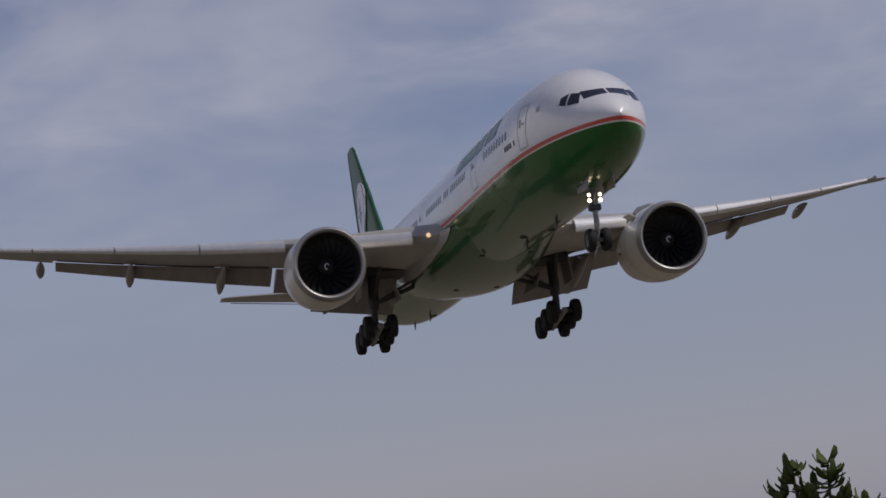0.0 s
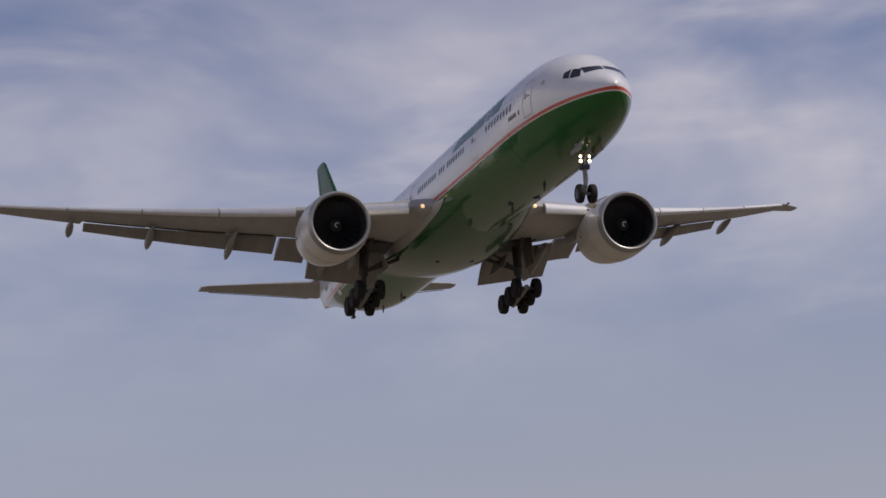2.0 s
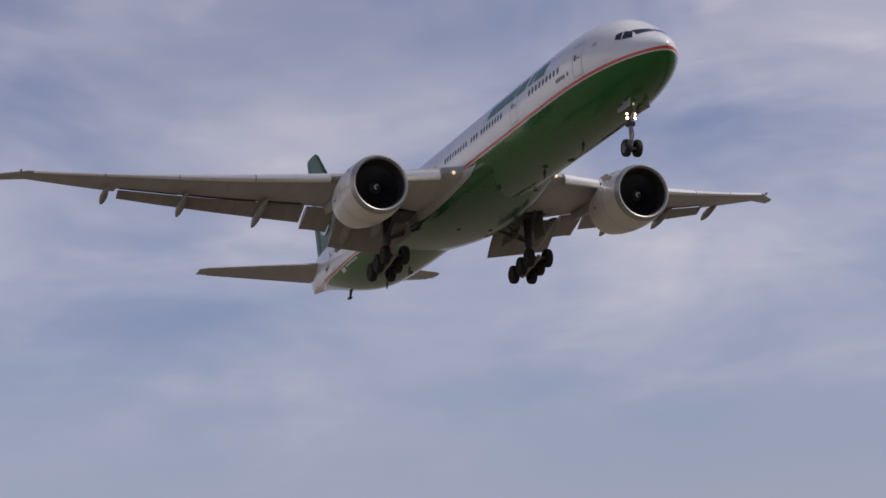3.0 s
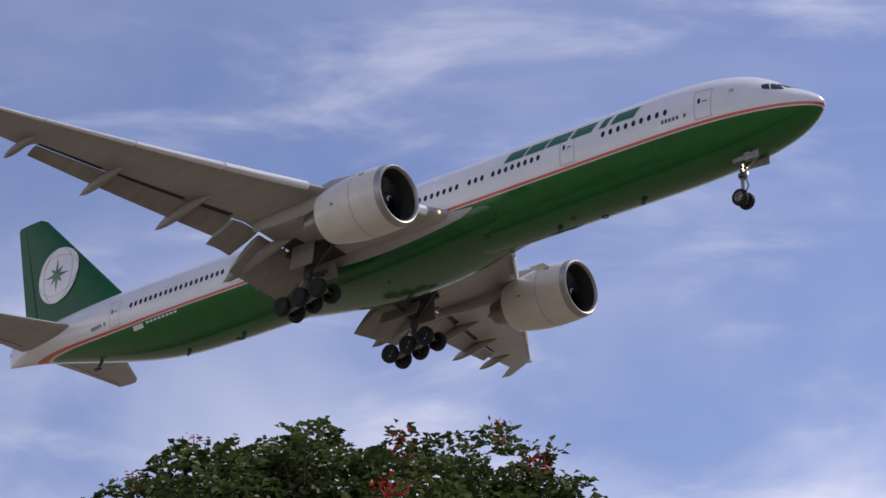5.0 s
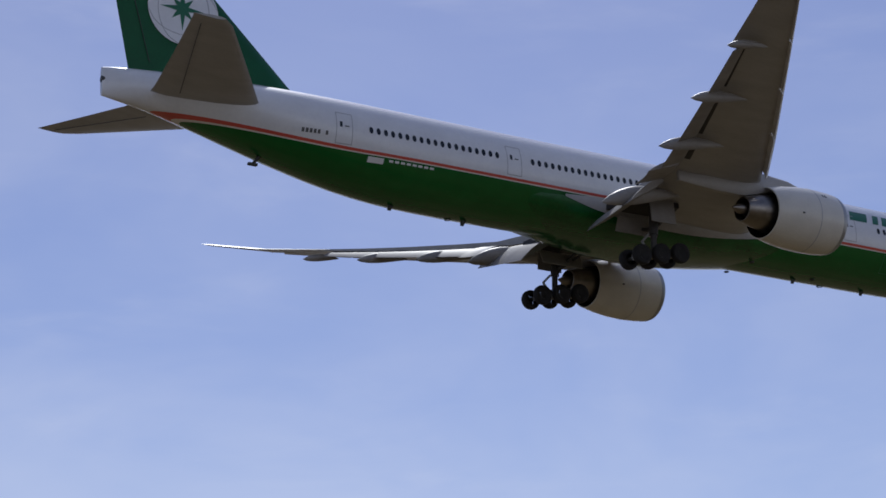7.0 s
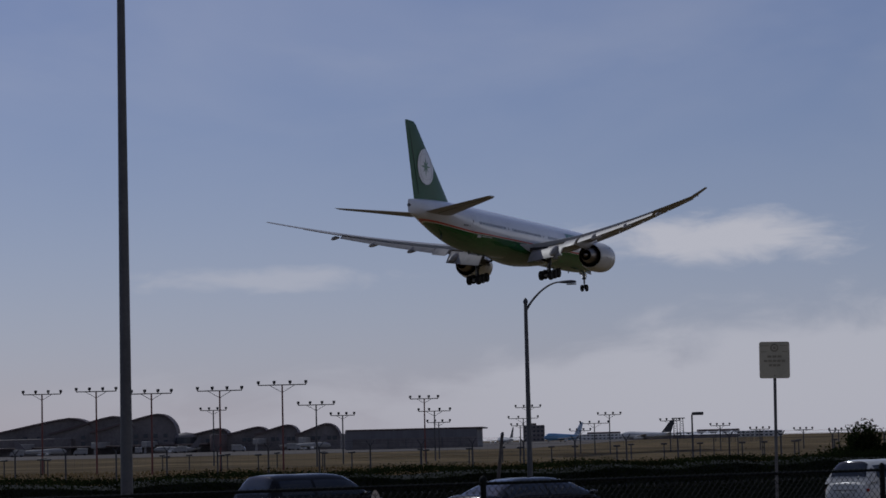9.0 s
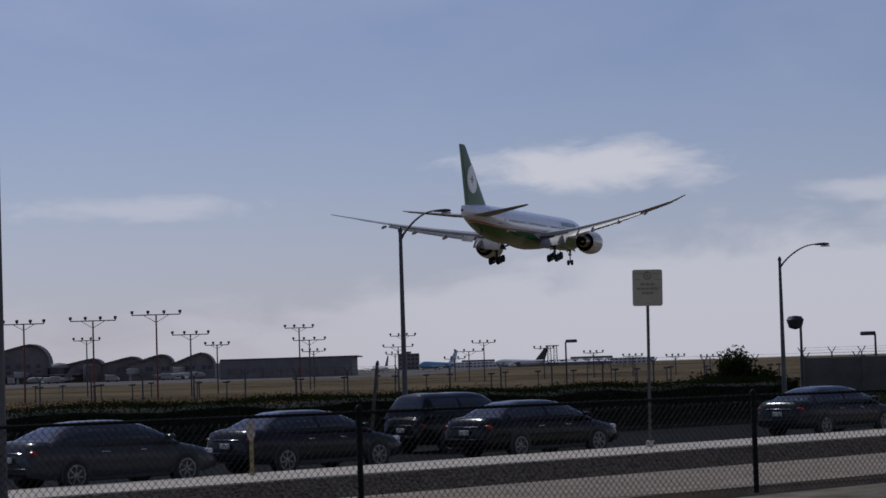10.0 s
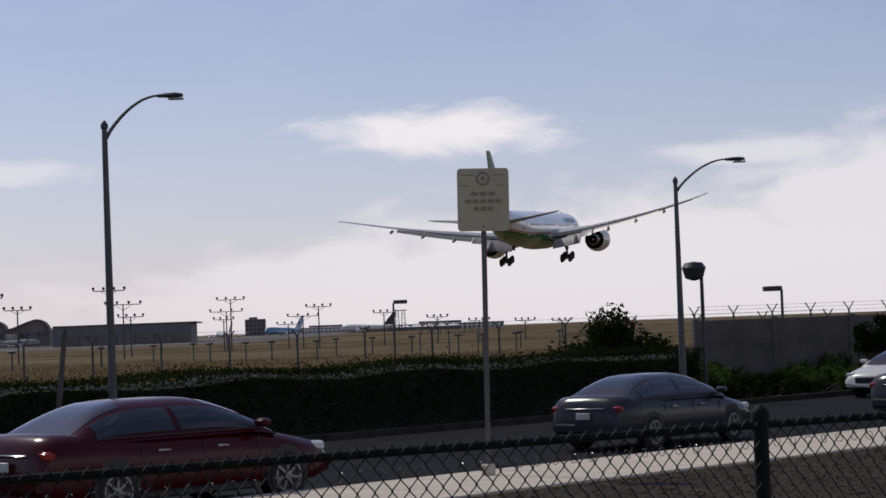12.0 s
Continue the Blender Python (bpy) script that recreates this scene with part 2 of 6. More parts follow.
# ---- mesh helpers ----
def mesh_of(verts, faces, mat, smooth=True, name="mesh", sharp=40):
    me = bpy.data.meshes.new(name)
    me.from_pydata([tuple(v) for v in verts], [], faces)
    bm = bmesh.new()
    bm.from_mesh(me)
    bmesh.ops.remove_doubles(bm, verts=bm.verts, dist=1e-4)
    bmesh.ops.recalc_face_normals(bm, faces=bm.faces)
    if smooth:
        for f in bm.faces:
            f.smooth = True
        for e in bm.edges:
            if len(e.link_faces) == 2 and e.calc_face_angle(0) > radians(sharp):
                e.smooth = False
    bm.to_mesh(me)
    bm.free()
    me.materials.append(mat)
    return me


def part(name, data, parent=None, label="", at=None):
    ob = new(name, data)
    if parent is not None:
        ob.parent = parent
    if at is not None:
        ob.matrix_basis = at
    if label:
        ob["label"] = label
    return ob


def thing(name, label, category, group="", kind="", at=None, data=None):
    ob = tagged(new(name, data), label, category, group, kind)
    if at is not None:
        ob.matrix_basis = at
    return ob


def loft(rings, cap=True, closed=True):
    verts, faces, n = [], [], len(rings[0])
    for r in rings:
        verts += [tuple(p) for p in r]
    for i in range(len(rings) - 1):
        for j in range(n if closed else n - 1):
            k = (j + 1) % n
            faces.append((i * n + j, i * n + k, (i + 1) * n + k, (i + 1) * n + j))
    if cap:
        faces += [tuple(range(n)), tuple(range((len(rings) - 1) * n, len(rings) * n))]
    return verts, faces


def join(*pieces):
    verts, faces = [], []
    for v, f in pieces:
        k = len(verts)
        verts += [tuple(p) for p in v]
        faces += [tuple(i + k for i in q) for q in f]
    return verts, faces


def box(x0, x1, y0, y1, z0, z1, b=0.0):
    """A box with its upright and top edges cut by b."""
    if not b:
        v = [(x, y, z) for x in (x0, x1) for y in (y0, y1) for z in (z0, z1)]
        return v, [(0, 1, 3, 2), (4, 6, 7, 5), (0, 4, 5, 1), (2, 3, 7, 6), (0, 2, 6, 4), (1, 5, 7, 3)]
    rings = []
    for z, c in ((z0, b), (z0 + b, 0), (z1 - b, 0), (z1, b)):
        q = b
        X0, X1, Y0, Y1 = x0 + c, x1 - c, y0 + c, y1 - c
        rings.append([(X0 + q, Y0, z), (X1 - q, Y0, z), (X1, Y0 + q, z), (X1, Y1 - q, z), (X1 - q, Y1, z), (X0 + q, Y1, z), (X0, Y1 - q, z), (X0, Y0 + q, z)])
    return loft(rings)


def tube(p, q, r0, r1=None, n=10, cap=True):
    p, q = Vector(p), Vector(q)
    r1 = r0 if r1 is None else r1
    d = (q - p).normalized()
    a = d.orthogonal().normalized()
    b = d.cross(a)
    ring = lambda c, r: [c + r * (math.cos(2 * math.pi * i / n) * a + math.sin(2 * math.pi * i / n) * b) for i in range(n)]
    return loft([ring(p, r0), ring(q, r1)], cap)


def pipe(points, r, n=8):
    rings = []
    pts = [Vector(p) for p in points]
    rs = r if isinstance(r, (list, tuple)) else [r] * len(pts)
    a = None
    for i, p in enumerate(pts):
        d = (pts[min(i + 1, len(pts) - 1)] - pts[max(i - 1, 0)]).normalized()
        a = d.orthogonal().normalized() if a is None else (a - d * a.dot(d)).normalized()
        b = d.cross(a)
        rings.append([p + rs[i] * (math.cos(2 * math.pi * k / n) * a + math.sin(2 * math.pi * k / n) * b) for k in range(n)])
    return loft(rings)


def lathe(profile, axis="x", n=40, centre=(0, 0, 0), cap=False):
    """A turned shape; profile: (along, radius)."""
    rings = []
    for s, r in profile:
        ring = []
        for i in range(n):
            a = 2 * math.pi * i / n
            c, d = r * math.cos(a), r * math.sin(a)
            p = {"x": (s, c, d), "y": (c, s, d), "z": (c, d, s)}[axis]
            ring.append(tuple(p[k] + centre[k] for k in range(3)))
        rings.append(ring)
    return loft(rings, cap)


def moved(piece, m):
    return [tuple(m @ Vector(v)) for v in piece[0]], piece[1]


def mirrored(piece, sgn):
    return [(v[0], sgn * v[1], v[2]) for v in piece[0]], piece[1]


# ---- the airliner: x forward from the nose, y to port, z up from the body's axis ----
BODY = ((0, -.68, -.68, .02), (.12, -.42, -.95, .30), (.4, -.12, -1.28, .62), (1, .28, -1.72, 1.08), (2, .86, -2.15, 1.62), (3, 1.55, -2.45, 2.02), (4, 2.12, -2.66, 2.33),
        (5.5, 2.62, -2.86, 2.66), (7.5, 2.95, -3.0, 2.92), (10, 3.08, -3.08, 3.06), (12.5, 3.1, -3.1, 3.1), (20, 3.1, -3.1, 3.1), (30, 3.1, -3.1, 3.1), (40, 3.1, -3.1, 3.1), (51, 3.1, -3.1, 3.1),
        (54, 3.1, -2.95, 3.09), (57, 3.09, -2.58, 3.02), (60, 3.06, -2.0, 2.82), (63, 3.0, -1.33, 2.48), (66, 2.9, -.62, 2.02), (69, 2.72, .02, 1.40), (71.2, 2.58, .34, .80), (72.4, 2.46, .48, .42), (73, 2.36, .56, .16))


def body_at(s):
    """Top, bottom and half width of the body at a station, by smooth steps between the known ones."""
    k = max(i for i in range(len(BODY) - 1) if BODY[i][0] <= s or i == 0)
    a, b = BODY[k], BODY[k + 1]
    before, after = BODY[max(k - 1, 0)], BODY[min(k + 2, len(BODY) - 1)]
    h = b[0] - a[0]
    u = min(max((s - a[0]) / h, 0), 1)
    out = []
    for j in (1, 2, 3):
        d = (b[j] - a[j]) / h
        da = d if k == 0 else .5 * (d + (a[j] - before[j]) / (a[0] - before[0]))
        db = d if k + 2 >= len(BODY) else .5 * (d + (after[j] - b[j]) / (after[0] - b[0]))
        if k == 0:
            da = d
        out.append((2 * u**3 - 3 * u**2 + 1) * a[j] + (u**3 - 2 * u**2 + u) * h * da + (3 * u**2 - 2 * u**3) * b[j] + (u**3 - u**2) * h * db)
    return out


def body_point(s, a, proud=0.0):
    """A point of the skin at a station and an angle from port (0) over the top (90)."""
    top, bottom, w = body_at(s)
    zc, hz = (top + bottom) / 2, (top - bottom) / 2
    return Vector((-s, (w + proud) * math.cos(a), zc + (hz + proud) * math.sin(a)))


def body_side(s, z, sgn, proud=0.0):
    """A point of the skin at a station and a height."""
    top, bottom, w = body_at(s)
    zc, hz = (top + bottom) / 2, (top - bottom) / 2
    a = math.asin(max(-1, min(1, (z - zc) / hz)))
    return Vector((-s, sgn * (w + proud) * math.cos(a), zc + (hz + proud) * math.sin(a)))


def patch(s0, s1, z0, z1, sgn, proud=.012, lean=0.0, n=4, m=4):
    """A thin sheet that follows the skin between two stations and two heights; lean shifts its top along the body."""
    front, back = [], []
    for j in range(m + 1):
        z = z0 + (z1 - z0) * j / m
        front.append([body_side(s0 + (s1 - s0) * i / n + lean * j / m, z, sgn, proud) for i in range(n + 1)])
    verts = [p for row in front for p in row]
    faces = [(j * (n + 1) + i, j * (n + 1) + i + 1, (j + 1) * (n + 1) + i + 1, (j + 1) * (n + 1) + i) for j in range(m) for i in range(n)]
    return verts, faces


def skin_frame(s0, s1, z0, z1, sgn, w=.05):
    return join(patch(s0, s1, z0, z0 + w, sgn), patch(s0, s1, z1 - w, z1, sgn), patch(s0, s0 + w, z0 + w, z1 - w, sgn), patch(s1 - w, s1, z0 + w, z1 - w, sgn))


def airfoil(n, xe, t, camber=.015):
    """Points round a section from the upper rear to the nose and back below; xe: where the rear is cut off."""
    def half(x):
        return 5 * t * (.2969 * math.sqrt(x) - .126 * x - .3516 * x**2 + .2843 * x**3 - .1036 * x**4)
    xs = [xe * (1 - math.cos(math.pi * i / n)) / 2 for i in range(n + 1)]
    up = [(x, half(x) + camber * 4 * x * (1 - x)) for x in reversed(xs)]
    return up + [(x, -half(x) * .85 + camber * 4 * x * (1 - x)) for x in xs[1:]]


def wing_lead(y):
    return 26.1 + .70 * (y - 3.1) if y < 29.5 else 44.58 + 1.38 * (y - 29.5)


def wing_chord(y):
    if y < 10:
        rear = 40.6 - .13 * (y - 3.1)
    elif y < 29.5:
        rear = 39.703 + .355 * (y - 10)
    else:
        rear = 46.625 + 1.08 * (y - 29.5)
    return rear - wing_lead(y)


def wing_height(y):
    return -1.55 + .115 * (y - 3.1) + .0021 * (y - 3.1)**2


def wing_thick(y):
    return .135 - .045 * min(1, (y - 3) / 20) + .05 * max(0, (y - 24) / 8)


def wing_section(y, xe, n=12):
    c, s0, z0 = wing_chord(y), wing_lead(y), wing_height(y)
    return [(-(s0 + x * c), y, z0 + z * c + .03 * (.5 - x) * c) for x, z in airfoil(n, xe, wing_thick(y))]


def wing_mesh(sgn):
    cuts = [(2.4, .8), (3.1, .8), (5, .8), (7.5, .8), (10, .8), (13, .8), (17, .8), (20.5, .8), (23.4, .8), (23.45, 1), (26, 1), (29.5, 1), (30.6, 1), (31.6, 1), (32.2, 1), (32.4, 1)]
    return mesh_of(*mirrored(loft([wing_section(y, xe) for y, xe in cuts]), sgn), wing_grey, sharp=35)


def flap_mesh(sgn, y0, y1, angle, size, drop, mat, start=.80):
    """A flap panel swung down behind the wing's cut-off rear."""
    rings = []
    for k in range(5):
        y = y0 + (y1 - y0) * k / 4
        c, s0 = wing_chord(y), wing_lead(y)
        x0, z0 = s0 + start * c, wing_height(y) - .008 * c - drop
        fc, a = size * c if y1 > 10.9 else size * 11.5, radians(angle)
        ring = []
        for x, z in airfoil(7, 1, .15, .03):
            X, Z = x * fc, z * fc
            ring.append((-(x0 + X * math.cos(a) + Z * math.sin(a)), y, z0 - X * math.sin(a) + Z * math.cos(a)))
        rings.append(ring)
    return mesh_of(*mirrored(loft(rings), sgn), mat, sharp=35)


def slot_shade_mesh(sgn, y0, y1, xa, xb):
    """Painted shade of the slot before a lowered flap, on the wing's lower side."""
    rings = []
    for k in range(5):
        y = y0 + (y1 - y0) * k / 4
        c, s0, z0, t = wing_chord(y), wing_lead(y), wing_height(y), wing_thick(y)
        ring = []
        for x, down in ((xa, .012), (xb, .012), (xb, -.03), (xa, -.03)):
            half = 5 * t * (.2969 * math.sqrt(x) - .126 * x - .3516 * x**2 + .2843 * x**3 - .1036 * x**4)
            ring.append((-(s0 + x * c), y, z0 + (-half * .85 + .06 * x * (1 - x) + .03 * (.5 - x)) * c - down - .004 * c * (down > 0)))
        rings.append(ring)
    return mesh_of(*mirrored(loft(rings), sgn), dark_liner, smooth=False)


def slat_mesh(sgn, y0, y1):
    """A leading-edge slat, slid forward and down with a slot behind it."""
    rings = []
    for k in range(4):
        y = y0 + (y1 - y0) * k / 3
        c, s0, z0, t = wing_chord(y), wing_lead(y), wing_height(y), wing_thick(y)
        c2 = min(c, 7.0)
        ring = []
        prof = [(.13, .050), (.07, .048), (.03, .036), (0, .008), (-.004, -.012), (.012, -.034), (.03, -.040), (.03, -.022), (.05, .012), (.09, .036)]
        for x, z in prof:
            ring.append((-(s0 + (x - .055) * c2), y, z0 + (z - .018) * c2 * t / .1 + .015 * c))
        rings.append(ring)
    return mesh_of(*mirrored(loft(rings), sgn), lip_metal, sharp=35)


def fairing_mesh(sgn, y, s0, s1, z0, z1, w, h):
    """A flap-track fairing: a slim canoe that droops towards its pointed tail."""
    rings = []
    for k in range(11):
        u = k / 10
        r = max(.02, math.sin(math.pi * min(1, u * .62 + .38 * u**2 + .0))**.7) if 0 < u < 1 else .02
        s, z = s0 + (s1 - s0) * u, z0 + (z1 - z0) * u**1.8
        rings.append([(-s, y + w * r * math.cos(a), z + h * r * math.sin(a)) for a in [2 * math.pi * i / 12 for i in range(12)]])
    return mesh_of(*mirrored(loft(rings), sgn), flap_grey)


def tail_section(s0, c, t, xe, at):
    return [at(s0 + x * c, z * c) for x, z in airfoil(9, xe, t, 0)]


def fin_line(z):
    u = (z - 2.6) / (12.62 - 2.6)
    lead, rear = 59.5 + 10.75 * u, 71.3 + 2.1 * u
    return lead, rear - lead


def fin_half(s, z):
    lead, c = fin_line(z)
    x = min(max((s - lead) / c, 0), 1)
    return c * 5 * .095 * (.2969 * math.sqrt(x) - .126 * x - .3516 * x**2 + .2843 * x**3 - .1036 * x**4)


def wheel_parts(parent, x, y, z, r, w, name="wheel"):
    """A wheel with a rounded tyre and a dished hub."""
    tyre = [(-w / 2, r * .55), (-w / 2, r * .80), (-w * .42, r * .93), (-w * .22, r * .99), (0, r), (w * .22, r * .99), (w * .42, r * .93), (w / 2, r * .80), (w / 2, r * .55)]
    t = part(name, mesh_of(*lathe(tyre, "y", 22), tyre_rubber, name="tyre"), parent, at=pose(x, y, z))
    return t


def build_airliner():
    plane = thing("airliner", "white and green twin-engine wide-body airliner on approach, gear and flaps down", "airplane")
    # body
    rings = []
    stations = [0, .04, .12, .25, .45, .7, 1, 1.4, 1.8, 2.2, 2.6, 3, 3.5, 4, 4.75, 5.5, 6.5, 7.5, 8.75, 10, 12.5] + [15 + 3 * i for i in range(13)] + [52.5, 54, 55.5, 57, 58.5, 60, 61.5, 63, 64.5, 66, 67.5, 69, 70.2, 71.2, 71.9, 72.4, 72.8, 73]
    for s in stations:
        rings.append([body_point(s, 2 * math.pi * i / 72) for i in range(72)])
    part("fuselage", mesh_of(*loft(rings), livery_paint), plane, "white upper and green lower body with a red line")
    # belly fairing between the wings
    rings = []
    for k in range(19):
        u = k / 18
        s = 21.5 + 24 * u
        g = math.sin(math.pi * u)**1.1 if 0 < u < 1 else 0
        ring = []
        for i in range(28):
            a = math.pi * (1 + i / 27)
            c, d = math.cos(a), math.sin(a)
            ring.append((-s, (2.5 + 1.2 * g) * math.copysign(abs(c)**(1 - .25 * g), c), -1.35 + (1.2 + 1.1 * g) * -abs(d)**(1 - .2 * g)))
        rings.append(ring)
    part("belly_fairing", mesh_of(*loft(rings), green_paint), plane, "green belly fairing")
    # grey fairing where each wing meets the belly
    for sgn in (1, -1):
        rows = []
        for k in range(19):
            u = k / 18
            s = 24.4 + 17.2 * u
            g = math.sin(math.pi * min(1, max(0, (s - 21.5) / 24))) ** 1.1
            deep = .10 + .40 * math.sin(math.pi * min(1, u * 1.05)) ** .6 if 0 < u < .95 else .02
            row = []
            for i in range(6):
                a = -.05 + (deep + .05) * i / 5
                row.append((-s, sgn * (2.545 + 1.2 * g) * abs(math.cos(a)) ** (1 - .25 * g), -1.35 - (1.235 + 1.1 * g) * math.copysign(abs(math.sin(a)) ** (1 - .2 * g), a)))
            rows.append(row)
        part("wing_root_fairing", mesh_of(*loft(rows, False, False), wing_grey), plane, "grey wing-root fairing")
    # cockpit windows: six panes round the nose
    for sgn in (1, -1):
        for corners in (None, ((1.95, .27), (2.58, .32), (2.34, .80), (2.78, .90)), ((2.66, .33), (3.10, .44), (2.86, .92), (3.20, .80))):
            if corners is None:
                # front pane: between the centre post and the corner post
                pts = []
                for j in range(5):
                    for i in range(5):
                        y = .05 + (1.03 - .05) * i / 4
                        s = 1.42 + .62 * j / 4 + .44 * (i / 4)**2
                        top, bottom, w = body_at(s)
                        zc, hz = (top + bottom) / 2, (top - bottom) / 2
                        y = min(y, w * .98)
                        zz = zc + (hz + .012) * math.sqrt(max(0, 1 - (y / (w + .012))**2))
                        pts.append((-s, sgn * y, zz))
                f = [(j * 5 + i, j * 5 + i + 1, j * 5 + i + 6, j * 5 + i + 5) for j in range(4) for i in range(4)]
                part("cockpit_window", mesh_of(pts, f, window_dark), plane)
            else:
                (sa, za), (sb, zb), (sc, zc), (sd, zd) = corners
                pts = []
                for j in range(5):
                    v = j / 4
                    for i in range(5):
                        u = i / 4
                        pts.append(body_side((sa + (sb - sa) * u) * (1 - v) + (sc + (sd - sc) * u) * v, (za + (zb - za) * u) * (1 - v) + (zc + (zd - zc) * u) * v, sgn, .014))
                part("cockpit_window", mesh_of(pts, [(j * 5 + i, j * 5 + i + 1, j * 5 + i + 6, j * 5 + i + 5) for j in range(4) for i in range(4)], window_dark), plane)
    # cabin windows, one mesh on each side
    ww = [9.3 + .575 * i for i in range(9)] + [18.95 + .52 * i for i in range(8)] + [23.5, 24.02, 24.54] + [25.6 + .53 * i for i in range(9)] + [33 + .53 * i for i in range(22)] + [46.9 + .52 * i for i in range(19)]
    for sgn in (1, -1):
        top, bottom, w = body_at(20)
        ring = []
        for i in range(12):
            a = 2 * math.pi * i / 12
            p = body_side(20 + .15 * math.cos(a), .47 + .23 * math.sin(a), sgn, .010)
            ring.append((p[0] + 20, p[1] - sgn * w, p[2]))
        me = mesh_of(ring, [tuple(range(12))], window_dark, smooth=False, name="window")
        for s in ww:
            lie = body_side(s, .47, sgn).y - body_side(20, .47, sgn).y
            part("window", me, plane, at=pose(-s, sgn * w + lie, 0))
        for s, a in ((6.15, 1.14), (16.1, 1.14), (31.2, .9), (45.0, 1.14), (57.55, 1.14)):
            d = part("cabin_door", mesh_of(*skin_frame(s, s + a, -.68, 1.32, sgn), line_grey), plane, "outlined passenger door")
            part("door_window", mesh_of(*patch(s + .72, s + .90, .35, .70, sgn, .013), window_dark), d)
            part("door_handle", mesh_of(*patch(s + .25, s + .55, .40, .48, sgn, .014), mark_grey), d)
        # lettering blocks of the airline's title, sloped as its letters are
        for k, (s, wd) in enumerate(((20.25, 1.55), (18.55, 1.55), (16.75, 1.65), (14.85, 1.65), (13.75, .55), (11.65, 1.75))):
            s_a, s_b = s, s + wd
            if sgn > 0:
                s_a = 21.8 - (s - 11.65) - wd
                s_b = s_a + wd
            ln = -.35 if sgn < 0 else .35
            part("title_block", mesh_of(*patch(s_a, s_b, .98, 1.78, sgn, .013, ln), title_green), plane)
        for s in (7.85, 59.2):
            for k in range(7):
                if k != 1:
                    part("registration_bar", mesh_of(*patch(s + .26 * k, s + .26 * k + .17, -.28, -.03, sgn, .012), mark_grey), plane)
        for k in range(8):
            part("marking_bar", mesh_of(*patch(51.6 + .42 * k, 51.9 + .42 * k, -1.27, -1.14, sgn, .012), white_paint), plane)
        part("emblem_bar", mesh_of(*patch(55.2, 56.3, -1.44, -1.12, sgn, .012), white_paint), plane)
        part("nose_mark", mesh_of(*patch(4.75, 5.05, .62, .86, sgn, .013), line_grey), plane)
    # wings with flaps, slats and fairings
    for sgn in (1, -1):
        wing = part("wing", wing_mesh(sgn), plane, "grey wing underside with a bright leading edge")
        part("flap", flap_mesh(sgn, 3.7, 8.6, 34, .29, .36, flap_grey, .80), wing)
        part("flaperon", flap_mesh(sgn, 8.8, 10.7, 22, .24, .18, flap_grey, .80), wing)
        part("flap", flap_mesh(sgn, 10.95, 23.3, 25, .235, .14, flap_grey, .78), wing)
        for a, b in ((4.6, 8.3), (11.0, 15.4), (15.5, 20.0), (20.1, 24.6), (24.7, 29.2)):
            part("slat", slat_mesh(sgn, a, b), wing)
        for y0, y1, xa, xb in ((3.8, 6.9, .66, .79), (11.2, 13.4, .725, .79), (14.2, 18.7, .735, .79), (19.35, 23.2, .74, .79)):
            part("flap_slot_shade", slot_shade_mesh(sgn, y0, y1, xa, xb), wing, "dark strip painted as the shaded slot before the flap")
        for y, l, h in ((13.8, 6.4, .44), (19.0, 5.4, .38), (24.2, 3.8, .28)):
            s1 = wing_lead(y) + wing_chord(y)
            part("flap_track_fairing", fairing_mesh(sgn, y, s1 - l * .60, s1 + l * .22, wing_height(y) - .45, wing_height(y) - 1.35 + (y - 13.8) * .04, .27, h), wing)
        part("flap_track_fairing", fairing_mesh(sgn, 7.6, 35.8, 42.2, wing_height(7.6) - .8, wing_height(7.6) - 2.2, .42, .62), wing)
        part("navigation_light", mesh_of(*lathe([(-.25, .02), (-.15, .08), (.1, .10), (.3, .02)], "x", 8, (-45.0, sgn * 30.0, wing_height(30.0) + .05)), bare_metal), wing)
        part("landing_light", mesh_of(*lathe([(-26.50, .13), (-26.46, .09), (-26.44, .01)], "x", 14, (0, sgn * 3.75, -1.28)), lamp_soft), wing, "lit landing light in the wing root")
        # engine
        ey, ez = sgn * 9.55, -2.62
        cowl = [(-26.3, 1.60), (-25.6, 1.62), (-25.2, 1.66), (-24.98, 1.74), (-24.9, 1.84), (-24.96, 1.93), (-25.2, 2.01), (-25.9, 2.09), (-27, 2.13), (-28.3, 2.08), (-29.5, 1.93), (-30.6, 1.70), (-30.62, 1.64), (-29.4, 1.72), (-28, 1.75)]
        engine = part("engine", mesh_of(*lathe([(-25.34, 2.032)] + cowl[7:13], "x", 48, (0, ey, ez)), nacelle_paint), plane, "large off-white engine nacelle")
        part("inlet_lip", mesh_of(*lathe([(-25.1, 1.70), (-24.98, 1.74), (-24.91, 1.80), (-24.90, 1.86), (-24.95, 1.93), (-25.02, 1.965), (-25.2, 2.012), (-25.34, 2.034)], "x", 48, (0, ey, ez)), inlet_steel), engine, "polished metal inlet lip")
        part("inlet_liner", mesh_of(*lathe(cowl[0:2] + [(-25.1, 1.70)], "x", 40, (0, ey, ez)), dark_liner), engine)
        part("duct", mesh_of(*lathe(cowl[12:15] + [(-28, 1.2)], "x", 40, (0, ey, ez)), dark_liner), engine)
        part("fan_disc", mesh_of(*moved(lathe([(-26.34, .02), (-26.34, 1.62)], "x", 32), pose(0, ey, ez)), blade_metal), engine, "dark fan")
        v = []
        for r, tw, ch in ((.45, .35, .22), (1.0, .65, .30), (1.6, 1.05, .30)):
            for e in (-1, 1):
                b = e * ch * math.sin(tw) / r + .16 * (r - .45) ** 2
                v.append((-26.12 + e * -.16 * math.cos(tw), r * math.cos(b), r * math.sin(b)))
